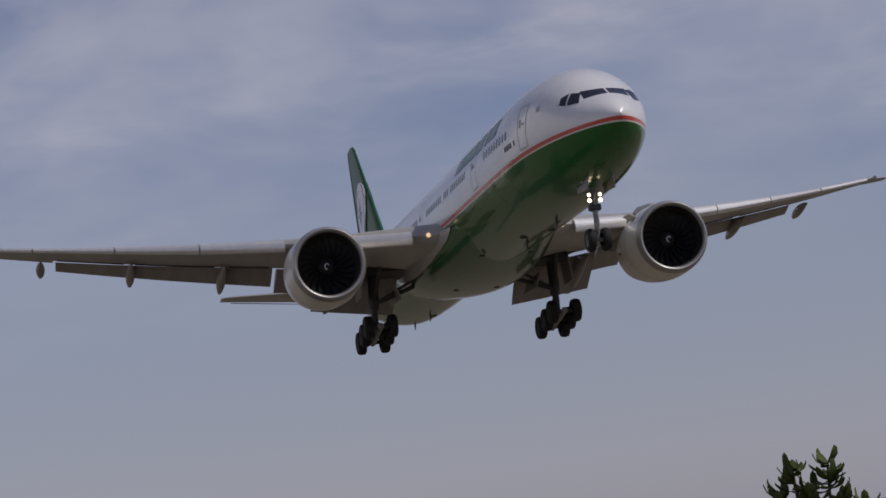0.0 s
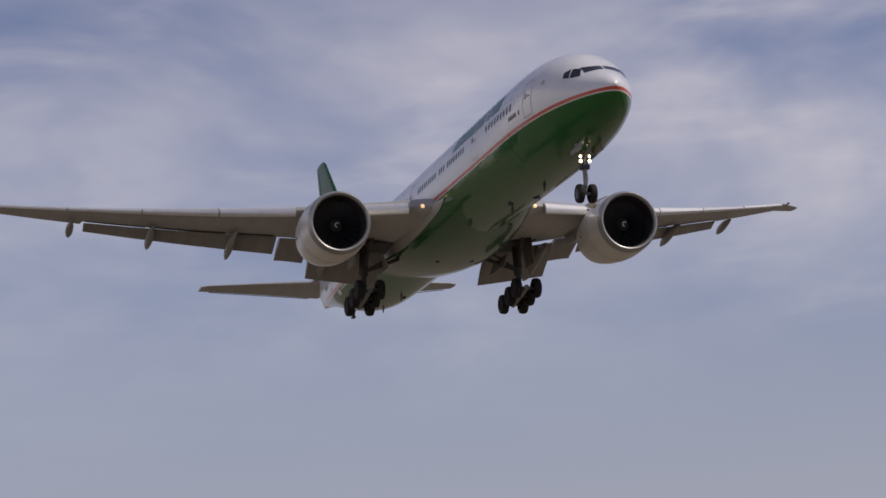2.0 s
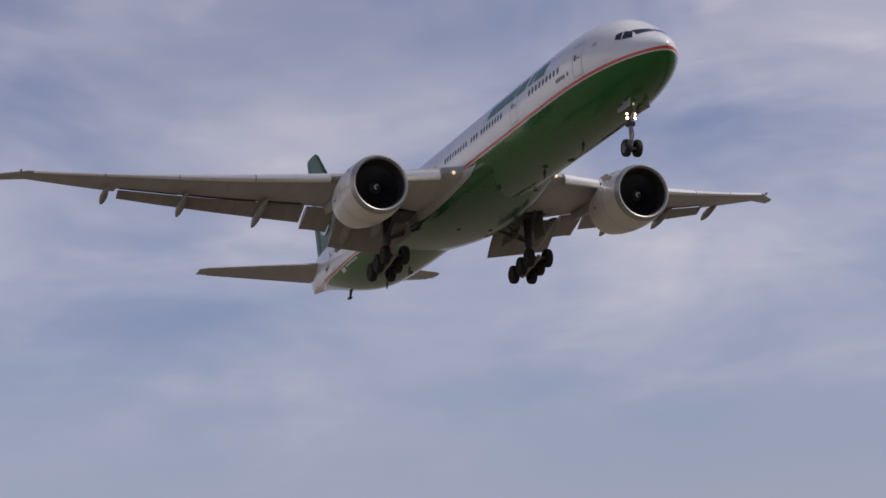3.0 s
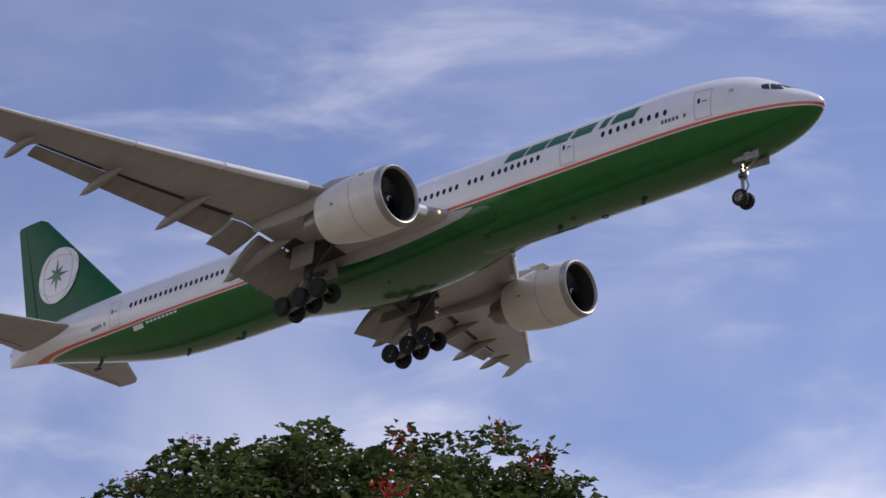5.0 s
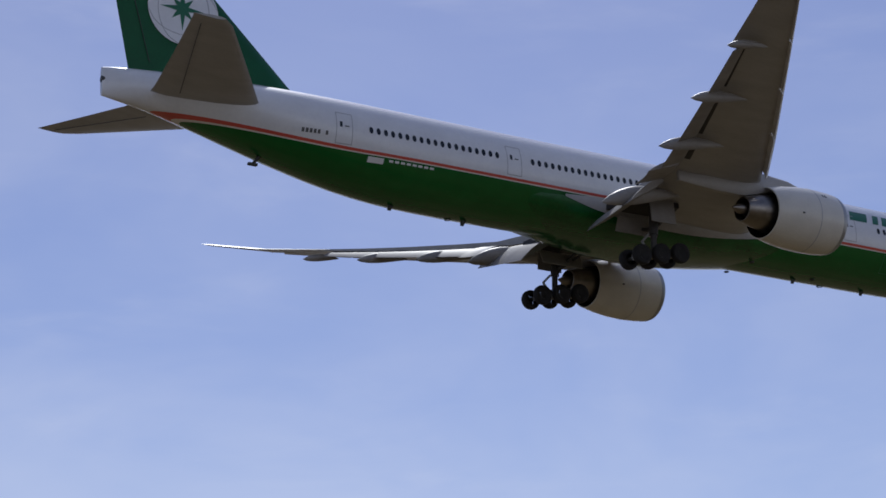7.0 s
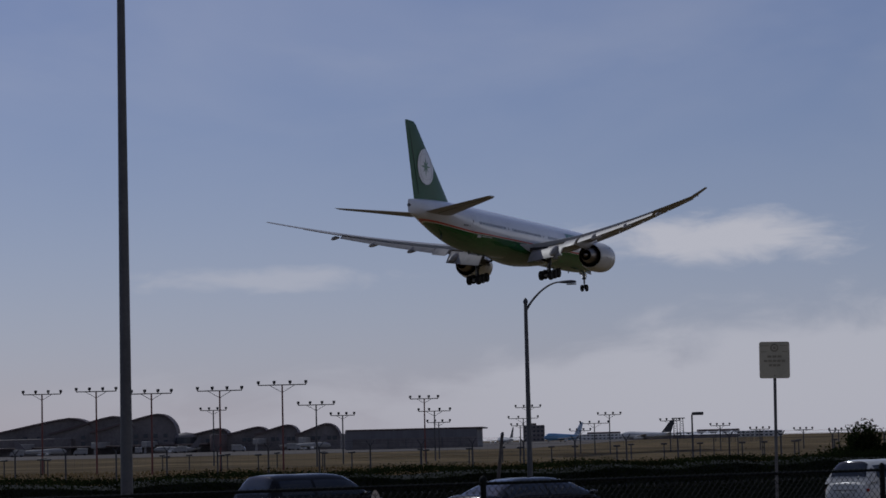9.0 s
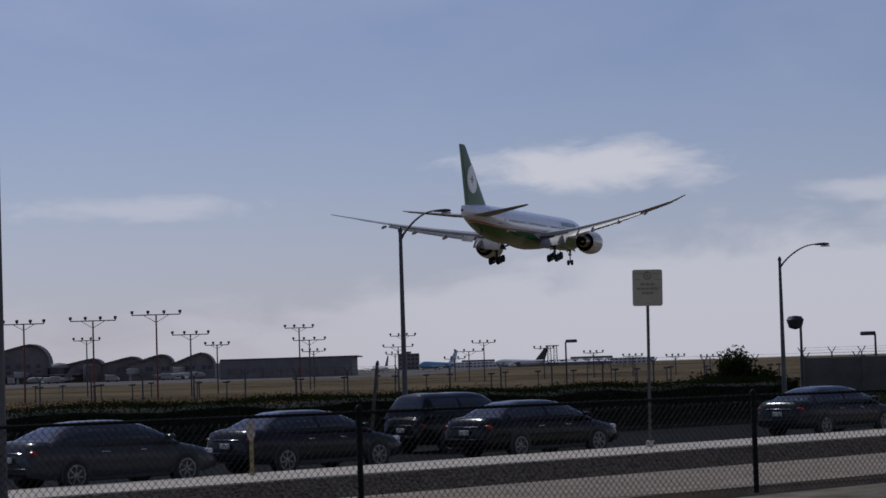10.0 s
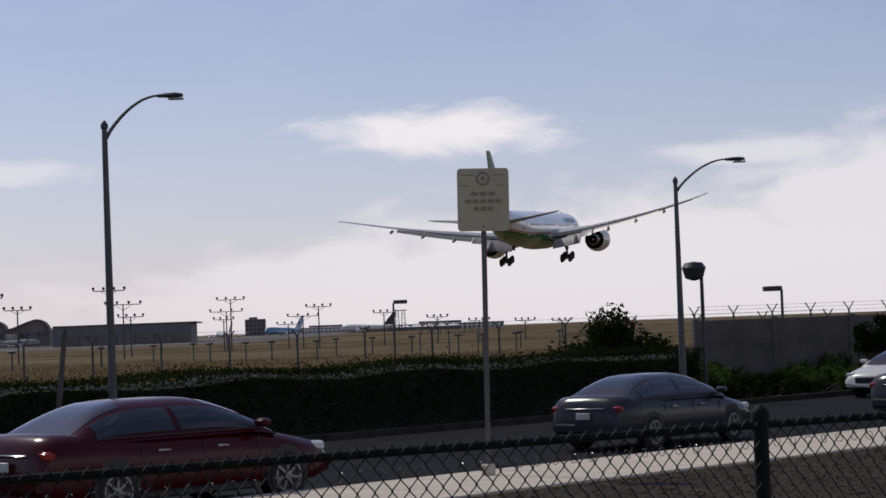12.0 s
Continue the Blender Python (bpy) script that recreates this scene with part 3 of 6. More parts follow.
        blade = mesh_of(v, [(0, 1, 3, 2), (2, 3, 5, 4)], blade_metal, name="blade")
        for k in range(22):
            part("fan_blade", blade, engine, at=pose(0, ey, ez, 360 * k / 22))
        spinner = part("spinner", mesh_of(*lathe([(-25.72, .01), (-25.78, .10), (-25.9, .22), (-26.08, .36), (-26.2, .45)], "x", 20, (0, ey, ez)), dark_liner), engine)
        swirl = []
        for k in range(15):
            a = k / 14 * 4.6
            r = .05 + .010 * k
            xs = -25.715 - .30 * max(0, r - .05) * 2.4 + .02
            swirl.append((xs, ey + r * math.cos(a), ez + r * math.sin(a)))
        part("spiral_mark", mesh_of(*pipe(swirl, [.018 + .0014 * k for k in range(15)], 6), white_paint), engine, "white spiral on the spinner")
        part("core_cowl", mesh_of(*lathe([(-28.2, 1.28), (-30.4, 1.22), (-31.4, 1.05), (-32.3, .80), (-32.32, .74), (-31.8, .70)], "x", 36, (0, ey, ez)), hot_metal), engine, "brown-grey metal exhaust cowl")
        part("exhaust_plug", mesh_of(*lathe([(-31.7, .45), (-32.6, .32), (-33.1, .05)], "x", 20, (0, ey, ez)), hot_metal), engine)
        part("cowl_seam", mesh_of(*lathe([(-27.3, 2.128), (-27.33, 2.136), (-27.36, 2.128)], "x", 48, (0, ey, ez)), line_grey), engine)
        for side in (1, -1):
            for k in range(2):
                a = radians(38)
                m = pose(-26.55 - .22 * k, ey + side * 2.115 * math.cos(a), ez + 2.115 * math.sin(a), side * 38, 0, 0)
                part("nacelle_mark", mesh_of(*moved(box(-.07, .07, -.012, .012, -.12, .12), m), mark_grey), engine)
            part("nacelle_vent", mesh_of(*box(-28.9, -28.72, ey + side * 2.02 - .02, ey + side * 2.02 + .02, ez - .3, ez - .2), gear_dark), engine)
        # strake and pylon
        v, f = box(-27.6, -26.4, -.02, .02, 0, .42)
        v = [(x + (.0 if z < .2 else -.35), y, z) for x, y, z in v]
        part("strake", mesh_of(*moved((v, f), pose(0, ey - sgn * 1.55, ez + 1.42, -sgn * -48)), nacelle_paint), engine)
        rings = []
        for s, zb, zt, w in ((27.0, -.75, -.50, .10), (28.4, -.75, -.16, .28), (30.5, -1.3, .0, .34), (32.2, -1.75, -.20, .34), (34.5, -1.75, -.6, .30), (37.5, -1.55, -.9, .12)):
            rings.append([(-s, ey + w * c, (zb + zt) / 2 + (zt - zb) / 2 * d) for c, d in ((1, .7), (.6, 1), (-.6, 1), (-1, .7), (-1, -.7), (-.6, -1), (.6, -1), (1, -.7))])
        part("pylon", mesh_of(*loft(rings), wing_grey), plane, "grey engine pylon")
        # tailplane
        rings = []
        for y, lead, rear, z in ((1.2, 62.9, 70.4, .95), (2.0, 63.5, 70.5, 1.02), (6, 66.5, 71.3, 1.50), (10.2, 69.7, 72.25, 1.98), (10.76, 70.4, 72.4, 2.04)):
            rings.append(tail_section(lead, rear - lead, .10, 1, lambda s, q, y=y, z=z: (-s, sgn * y, z + q)))
        ht = part("tailplane", mesh_of(*loft(rings), wing_grey), plane, "grey horizontal tail")
        part("elevator_line", mesh_of(*tube((-69.0, sgn * 2.3, .70), (-71.6, sgn * 10.0, 1.80), .03, n=6), mark_grey), ht)
    # fin, rudder and the emblem on both its sides
    rings = []
    for z in (2.4, 4, 7, 10, 12.3, 12.62):
        lead, c = fin_line(z)
        rings.append(tail_section(lead + (.35 if z > 12.5 else 0), c - (.5 if z > 12.5 else 0), .095, 1, lambda s, q, z=z: (-s, q, z)))
    fin = part("fin", mesh_of(*loft(rings), fin_green), plane, "dark green tail fin")
    part("rudder_line", mesh_of(*join(*[tube((-70.0 + .0, q * .18, 3.2), (-72.4, q * .07, 12.2), .025, n=6) for q in (1, -1)]), gear_dark), fin)
    for sgn in (1, -1):
        cs, cz, R = 67.85, 7.0, 2.35
        v, f = [(-cs, sgn * (fin_half(cs, cz) + .025), cz)], []
        for r in range(1, 7):
            for i in range(36):
                a = 2 * math.pi * i / 36
                s, z = cs + R * r / 6 * math.cos(a), cz + R * r / 6 * math.sin(a)
                v.append((-s, sgn * (fin_half(s, z) + .025), z))
        for i in range(36):
            f.append((0, 1 + i, 1 + (i + 1) % 36))
            for r in range(5):
                f.append((1 + r * 36 + i, 1 + r * 36 + (i + 1) % 36, 37 + r * 36 + (i + 1) % 36, 37 + r * 36 + i))
        disc = part("emblem_disc", mesh_of(v, f, white_paint), fin, "white globe disc on the fin")
        star, ring = [(-cs, sgn * (fin_half(cs, cz) + .06), cz)], []
        for i in range(16):
            a, r = 2 * math.pi * i / 16, (1.45 if i % 4 == 0 else 1.0 if i % 2 == 0 else .42)
            s, z = cs + .1 + r * math.cos(a), cz + r * math.sin(a)
            star.append((-s, sgn * (fin_half(s, z) + .05), z))
        part("emblem_star", mesh_of(star, [(0, 1 + i, 1 + (i + 1) % 16) for i in range(16)], title_green, smooth=False), fin, "green star on the white disc")
        for q in (-.45, .0, .45):
            pts, pt2 = [], []
            for i in range(15):
                z = cz + R * .98 * (i / 7 - 1)
                half = math.sqrt(max(0, R * R - (z - cz) ** 2))
                s = cs + half * q * 1.6
                if abs(q) > 0 or abs(z - cz) > 1.1:
                    pts.append((-s, sgn * (fin_half(s, z) + .03), z))
                s2 = cs + R * .98 * (i / 7 - 1)
                z2 = cz + q * 1.6 * math.sqrt(max(0, R * R - (s2 - cs) ** 2))
                if abs(q) > 0:
                    pt2.append((-s2, sgn * (fin_half(s2, z2) + .03), z2))
            if abs(q) > 0:
                part("emblem_line", mesh_of(*pipe(pts, .022, 4), line_grey), fin)
                part("emblem_line", mesh_of(*pipe(pt2, .022, 4), line_grey), fin)
    # small things under the body
    part("tail_skid", mesh_of(*join(tube((-62.4, 0, -1.35), (-62.9, 0, -1.95), .14, .08), box(-63.2, -62.6, -.12, .12, -2.05, -1.9)), gear_dark), plane)
    for s, l in ((13.0, .35), (19.5, .35), (47.5, .4), (53, .35)):
        b = body_at(s)[1]
        part("antenna", mesh_of(*loft([[(-s + .2, .03, b + .05), (-s + .2, -.03, b + .05), (-s - .25, -.03, b + .05), (-s - .25, .03, b + .05)], [(-s - .05, .015, b - l), (-s - .05, -.015, b - l), (-s - .3, -.015, b - l), (-s - .3, .015, b - l)]]), gear_dark), plane)
    for s in (9.5, 36):
        part("beacon", mesh_of(*lathe([(3.08, .16), (3.18, .13), (3.24, .03)], "z", 10, (-s, 0, 0)), gear_dark), plane)
    for s, y, w in ((16.5, .6, .22), (18.2, -.5, .18), (24.5, 1.4, .16), (24.5, -1.4, .16), (33.0, 1.2, .15), (33.0, -1.2, .15), (48.5, .4, .2)):
        b = body_point(s, -math.pi / 2 + y / 3.1, .01)
        z = -3.58 if 28 < s < 38 else b[2] if s < 22 or s > 45 else b[2] - .12
        part("belly_vent", mesh_of(*lathe([(z - .03, w * .5), (z - .05, w), (z + .02, w * 1.1)], "z", 14, (-s, b[1], 0)), gear_dark), plane)
    part("exhaust_outlet", mesh_of(*lathe([(-73.02, .05), (-73.0, .22), (-72.7, .24)], "x", 14, (0, 0, 1.6)), gear_dark), plane)
    for sgn in (1, -1):
        part("cargo_door", mesh_of(*skin_frame(10.6, 13.3, -2.3, -1.15, sgn, .03), title_green), plane, "outlined cargo door in the green lower body")
    # nose gear
    gear = part("nose_gear", mesh_of(*join(tube((-5.85, 0, -2.4), (-5.95, 0, -4.0), .17), tube((-5.95, 0, -4.0), (-5.97, 0, -5.3), .11), tube((-5.97, -.42, -5.3), (-5.97, .42, -5.3), .09), tube((-4.6, 0, -2.6), (-5.9, 0, -3.75), .08)), gear_paint), plane, "nose gear leg with two wheels")
    part("torsion_link", mesh_of(*join(tube((-5.7, 0, -4.0), (-5.55, 0, -4.5), .05), tube((-5.55, 0, -4.5), (-5.85, 0, -5.0), .05)), gear_paint), gear)
    part("steering_box", mesh_of(*box(-6.1, -5.75, -.28, .28, -3.95, -3.65, .04), gear_dark), gear)
    for q in (-1, 1):
        wheel_parts(gear, -5.97, q * .36, -5.3, .54, .36)
        part("hub", mesh_of(*lathe([(q * .30, .01), (q * .34, .2), (q * .50, .26), (q * .52, .30)], "y", 16, (-5.97, 0, -5.3)), gear_paint), gear)
        part("gear_door", mesh_of(*moved(box(-6.15, -4.35, -.03, .03, -.62, .0, .012), pose(0, q * .58, -2.80, q * 6, 3)), gear_paint), gear)
        part("number_bar", mesh_of(*moved(box(-5.35, -4.95, -.004, .004, -.05, .18), pose(0, q * .70, -2.72, q * 16)), white_paint), gear)
        for z, r in ((-3.50, .095), (-3.24, .085)):
            lamp = part("taxi_light", mesh_of(*lathe([(-5.92, .03), (-5.86, r * .8), (-5.72, r * 1.15), (-5.70, r * 1.15)], "x", 14, (0, q * .26, z)), gear_dark), gear, "lit taxi light")
            part("lens", mesh_of(*lathe([(-5.71, r * 1.05), (-5.69, r * .6), (-5.685, .005)], "x", 14, (0, q * .26, z)), lamp_glow), lamp)
    # main gear
    for sgn in (1, -1):
        y = sgn * 5.47
        leg = part("main_gear", mesh_of(*join(tube((-36.2, y * .98, -1.2), (-36.4, y, -3.9), .30), tube((-36.4, y, -3.9), (-36.45, y, -5.3), .20), tube((-36.3, y, -3.6), (-36.2, sgn * 2.6, -2.6), .13), tube((-36.3, y, -3.4), (-34.0, y * .95, -1.5), .13), tube((-36.3, y, -3.6), (-35.2, sgn * 3.0, -2.4), .09)), gear_dark), plane, "six-wheel main gear leg")
        part("bogie_beam", mesh_of(*tube((-34.7, y, -5.06), (-38.15, y, -5.66), .20), gear_paint), leg)
        part("torsion_link", mesh_of(*join(tube((-36.8, y, -3.9), (-37.4, y, -4.5), .08), tube((-37.4, y, -4.5), (-36.8, y, -5.2), .08)), gear_paint), leg)
        for x, z in ((-34.85, -5.10), (-36.42, -5.36), (-38.0, -5.63)):
            part("axle", mesh_of(*tube((x, y - .8, z), (x, y + .8, z), .12), gear_dark), leg)
            for q in (-1, 1):
                wheel_parts(leg, x, y + q * .70, z, .68, .52)
                part("hub", mesh_of(*lathe([(q * .20, .01), (q * .22, .2), (q * .24, .32), (q * .265, .37)], "y", 16, (x, y + q * .70, z)), tyre_rubber), leg)
        part("gear_door", mesh_of(*moved(box(-37.2, -35.2, -.04, .04, -1.75, -.0, .015), pose(0, sgn * 6.15, -1.55, sgn * 6)), flap_grey), leg, "grey door panel beside the leg")
        part("gear_door", mesh_of(*moved(box(-38.4, -35.0, -.04, .04, -.9, .1, .015), pose(0, sgn * 4.35, -2.7, -sgn * 20)), flap_grey), leg)
        # closed slab, coloured dark for the shade inside the bay
        part("wheel_bay_shade", mesh_of(*box(-38.6, -34.6, min(sgn * 3.2, sgn * 6.0), max(sgn * 3.2, sgn * 6.0), -1.95, -1.62), dark_liner), leg, "dark slab painted as the shade of the open wheel bay")
    return plane


airliner = build_airliner()


# ---- ground, road and pavement ----
ALONG, ACROSS = Vector((.72, .694, 0)), Vector((-.694, .72, 0))     # the road's run, and the way across it


def on_road(a, b, z=0.0):
    return ALONG * a + ACROSS * b + Vector((0, 0, z))


def ground_material():
    """Verge soil near by, lightened to bounce light upwards; dry grass on the airfield."""
    m = material("soil_and_grass", (.20, .17, .13), .95, var=.35, scale=1.2, bump=.8, bump_scale=14, spec=.03)
    t = m.node_tree
    b = t.nodes["Principled BSDF"]
    soil = b.inputs["Base Color"].links[0].from_socket
    co = t.nodes.new("ShaderNodeTexCoord")
    sp = t.nodes.new("ShaderNodeSeparateXYZ")
    t.links.new(co.outputs["Object"], sp.inputs[0])
    cut = t.nodes.new("ShaderNodeMapRange")
    cut.inputs[1].default_value, cut.inputs[2].default_value = 76, 84
    t.links.new(sp.outputs[1], cut.inputs[0])
    n = t.nodes.new("ShaderNodeTexNoise")
    n.inputs["Scale"].default_value, n.inputs["Detail"].default_value = .13, 10
    t.links.new(co.outputs["Object"], n.inputs["Vector"])
    ramp = t.nodes.new("ShaderNodeMapRange")
    ramp.inputs[1].default_value, ramp.inputs[2].default_value = .35, .65
    t.links.new(n.outputs[0], ramp.inputs[0])
    g = t.nodes.new("ShaderNodeMix")
    g.data_type = "RGBA"
    t.links.new(ramp.outputs[0], g.inputs[0])
    g.inputs[6].default_value, g.inputs[7].default_value = (.080, .061, .030, 1), (.195, .142, .075, 1)
    broad = t.nodes.new("ShaderNodeTexNoise")
    broad.inputs["Scale"].default_value, broad.inputs["Detail"].default_value = .014, 5
    t.links.new(co.outputs["Object"], broad.inputs["Vector"])
    shift = t.nodes.new("ShaderNodeMapRange")
    for i, v in zip(range(1, 5), (.35, .65, .55, 1.15)):
        shift.inputs[i].default_value = v
    t.links.new(broad.outputs[0], shift.inputs[0])
    hs = t.nodes.new("ShaderNodeHueSaturation")
    t.links.new(shift.outputs[0], hs.inputs["Value"])
    t.links.new(g.outputs[2], hs.inputs["Color"])
    mx = t.nodes.new("ShaderNodeMix")
    mx.data_type = "RGBA"
    t.links.new(cut.outputs[0], mx.inputs[0])
    t.links.new(soil, mx.inputs[6])
    t.links.new(hs.outputs[0], mx.inputs[7])
    t.links.new(mx.outputs[2], b.inputs["Base Color"])
    return m


ground_mat = ground_material()
asphalt = material("asphalt", (.016, .016, .017), .95, spec=.06, var=.25, scale=.8, bump=.4, bump_scale=40)
concrete = material("concrete", (.53, .46, .365), .85, var=.14, scale=1.5, bump=.2)
apron_mat = material("apron_concrete", (.15, .135, .12), .95, spec=.04, var=.15, scale=.02)

ground = tagged(new("ground", mesh_of([(-4500, -4500, -.02), (4500, -4500, -.02), (4500, 4500, -.02), (-4500, 4500, -.02)], [(0, 1, 2, 3)], ground_mat, smooth=False)), "lightened soil verge and dry golden airfield grass", "ground", kind="structure")


def strip(name, a0, a1, b0, b1, z0, z1, mat, label, category):
    corners = [(a0, b0), (a1, b0), (a1, b1), (a0, b1)]
    v = [on_road(a, b, z) for z in (z0, z1) for a, b in corners]
    f = [(0, 3, 2, 1), (4, 5, 6, 7)] + [(i, (i + 1) % 4, 4 + (i + 1) % 4, 4 + i) for i in range(4)]
    return tagged(new(name, mesh_of(v, f, mat, smooth=False)), label, category, kind="structure")


road = strip("road", -320, 320, 34.5, 45.2, -.3, .0, asphalt, "dark worn asphalt road", "road")
strip("verge", -320, 320, 26.2, 31.7, -.3, .11, material("gravel_soil", (.042, .032, .023), .95, spec=.1, var=.5, scale=3, bump=1, bump_scale=25), "dark gravelly verge soil", "ground")
strip("dirt_path", -320, 320, 21.6, 26.2, -.3, .125, material("tan_dirt", (.26, .205, .145), .95, var=.25, scale=1.5, bump=.5), "pale tan dirt path along the verge", "path")
pavement = strip("pavement", -320, 320, 31.7, 34.25, -.3, .10, material("joint_mortar", (.20, .18, .16), .9), "pale concrete pavement bed", "pavement")
strip("kerb", -320, 320, 34.25, 34.5, -.3, .14, concrete, "pale concrete kerb", "kerb")
strip("kerb", -320, 320, 45.2, 45.36, -.3, .13, material("dark_concrete", (.045, .040, .034), .95, var=.3, scale=2, bump=.3, spec=.05), "dark concrete kerb", "kerb")
apron = tagged(new("apron", mesh_of([(-900, 520, .06), (-12, 520, .06), (60, 1900, .06), (-900, 1900, .06)], [(0, 1, 2, 3)], apron_mat, smooth=False)), "grey airport apron concrete", "apron", kind="structure")
tagged(new("runway", mesh_of([(-40, 330, .04), (220, 330, .04), (700, 1900, .04), (240, 1900, .04)], [(0, 1, 2, 3)], ground_mat, smooth=False)), "dry grass strip beside the runway", "ground", kind="structure")


bed = [on_road(-40, 45.36, .03), on_road(150, 45.36, .03), on_road(150, 60, .03), on_road(66, 57, .03), on_road(60, 50.5, .03), on_road(-40, 50.5, .03)]
tagged(new("planting_bed", mesh_of(bed, [tuple(range(6))], material("bed_soil", (.030, .027, .018), .95, var=.4, scale=1.5, bump=.8, spec=.1), smooth=False)), "dark bare planting bed between road and hedge", "ground", kind="structure")


def gravel():
    """Loose stones and clods on the verge, as one mass."""
    rnd = random.Random(31)
    mat = material("verge_stone", (.080, .060, .043), .95, var=.6, scale=9, spec=.15)
    verts, faces = [], []
    for _ in range(26000):
        a, b = rnd.uniform(8, 66), 26.3 + 5.3 * rnd.random()
        r = .012 + .034 * rnd.random() ** 3
        h = r * rnd.uniform(.25, .6)
        c = on_road(a, b, .11)
        k = len(verts)
        ways = [2 * math.pi * i / 5 + rnd.uniform(-.45, .45) for i in range(5)]
        for s, z in ((1, -.004), (.62, h)):
            for q in ways:
                verts.append(c + Vector((r * s * math.cos(q), r * s * math.sin(q), z + (rnd.uniform(-.3, .3) * h if z > 0 else 0))))
        faces += [(k + i, k + (i + 1) % 5, k + 5 + (i + 1) % 5, k + 5 + i) for i in range(5)] + [tuple(k + 5 + i for i in range(5))]
    me = bpy.data.meshes.new("stones")
    me.from_pydata([tuple(v) for v in verts], [], faces)
    me.materials.append(mat)
    tagged(new("gravel", me), "loose dark stones and clods on the verge", "gravel", kind="stuff")


gravel()


# ---- things by the road ----
steel_grey = material("galvanised_steel", (.11, .107, .105), .6, metal=.3, var=.2, scale=2)
dark_steel = material("dark_steel", (.055, .055, .06), .5, metal=.3, var=.2, scale=3)
fence_vinyl = material("black_vinyl", (.006, .008, .007), .7, var=.2, scale=4, spec=.15)
sign_tan = material("sign_face", (.46, .41, .29), .55, var=.1, scale=4)
sign_dark = material("sign_ink", (.25, .22, .15), .6)
rust = material("rusty_red_paint", (.16, .05, .04), .7, var=.25, scale=3)
# dark core and dark leaf tones stand in for the hedge's backlit shade
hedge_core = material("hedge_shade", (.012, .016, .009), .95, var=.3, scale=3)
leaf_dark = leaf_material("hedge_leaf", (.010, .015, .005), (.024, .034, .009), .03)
leaf_green = leaf_material("shrub_leaf", (.025, .050, .010), (.065, .095, .022), .08)


def lamp_arm(side, reach, rise):
    return [Vector((side * reach * u, 0, rise * math.sin(math.pi / 2 * u) ** .8 if u else 0)) for u in [i / 10 for i in range(11)]]


def street_lamp(x, y, h, side, reach, rise, r0, r1, turn, label):
    lamp = thing("street_lamp", label, "street lamp", "street lamps along the road", at=pose(x, y, 0, 0, 0, turn))
    part("pole", mesh_of(*tube((0, 0, 0), (0, 0, h), r0, r1, 14), steel_grey), lamp)
    part("base_plate", mesh_of(*join(box(-r0 * 2, r0 * 2, -r0 * 2, r0 * 2, 0, .05, .01), tube((0, 0, .05), (0, 0, .3), r0 * 1.5, r0 * 1.1)), steel_grey), lamp)
    part("pole_cap", mesh_of(*lathe([(h - .02, r1 * 1.35), (h + .05, r1 * 1.35), (h + .12, r1 * .5), (h + .13, .005)], "z", 14), dark_steel), lamp)
    pts = [p + Vector((0, 0, h - .25)) for p in lamp_arm(side, reach, rise)]
    if side < 0:
        # a swan-neck that rises and falls to its head
        pts = [Vector((side * .78 * u, 0, h - .27 + .38 * math.sin(math.pi * min(1, u * .83)))) for u in [i / 10 for i in range(11)]]
    part("arm", mesh_of(*pipe(pts, [r1 * (.7 - .03 * i) for i in range(11)], 10), steel_grey), lamp)
    e = pts[-1]
    rings = []
    for u, w, t in ((-.05, .05, .04), (.05, .09, .05), (.2, .13, .07), (.42, .14, .08), (.58, .10, .05), (.62, .03, .02)):
        u, w, t = (u, w, t) if side < 0 else (u * .7, w * .75, t * .6)
        rings.append([(e[0] + side * u, w * c, e[2] + t * d - (.02 if d < 0 else 0)) for c, d in ((1, 0), (.7, .8), (0, 1), (-.7, .8), (-1, 0), (-.7, -.5), (0, -.6), (.7, -.5))])
    tilt = Matrix.Translation(e) @ pose(0, 0, 0, 0, 26 * side, 0) @ Matrix.Translation(-e) if side < 0 else Matrix.Identity(4)
    head = part("lamp_head", mesh_of(*moved(loft(rings), tilt), dark_steel), lamp, "cobra-style lamp head")
    part("lens", mesh_of(*moved(box(e[0] + side * .3 - .14, e[0] + side * .3 + .14, -.09, .09, e[2] - .085, e[2] - .055, .01), tilt), material("lamp_lens", (.5, .5, .46), .2)), head)
    return lamp


street_lamp(-7.9, 34.15, 9.9, -1, .95, .12, .105, .062, 0, "tall dark steel street lamp with a short curved arm")
street_lamp(-2.08, 61.4, 5.95, 1, 1.0, .80, .085, .05, 0, "grey steel street lamp with a long curved arm")
street_lamp(10.0, 71.8, 5.25, 1, 1.2, .74, .09, .045, 0, "grey steel street lamp with a long curved arm")


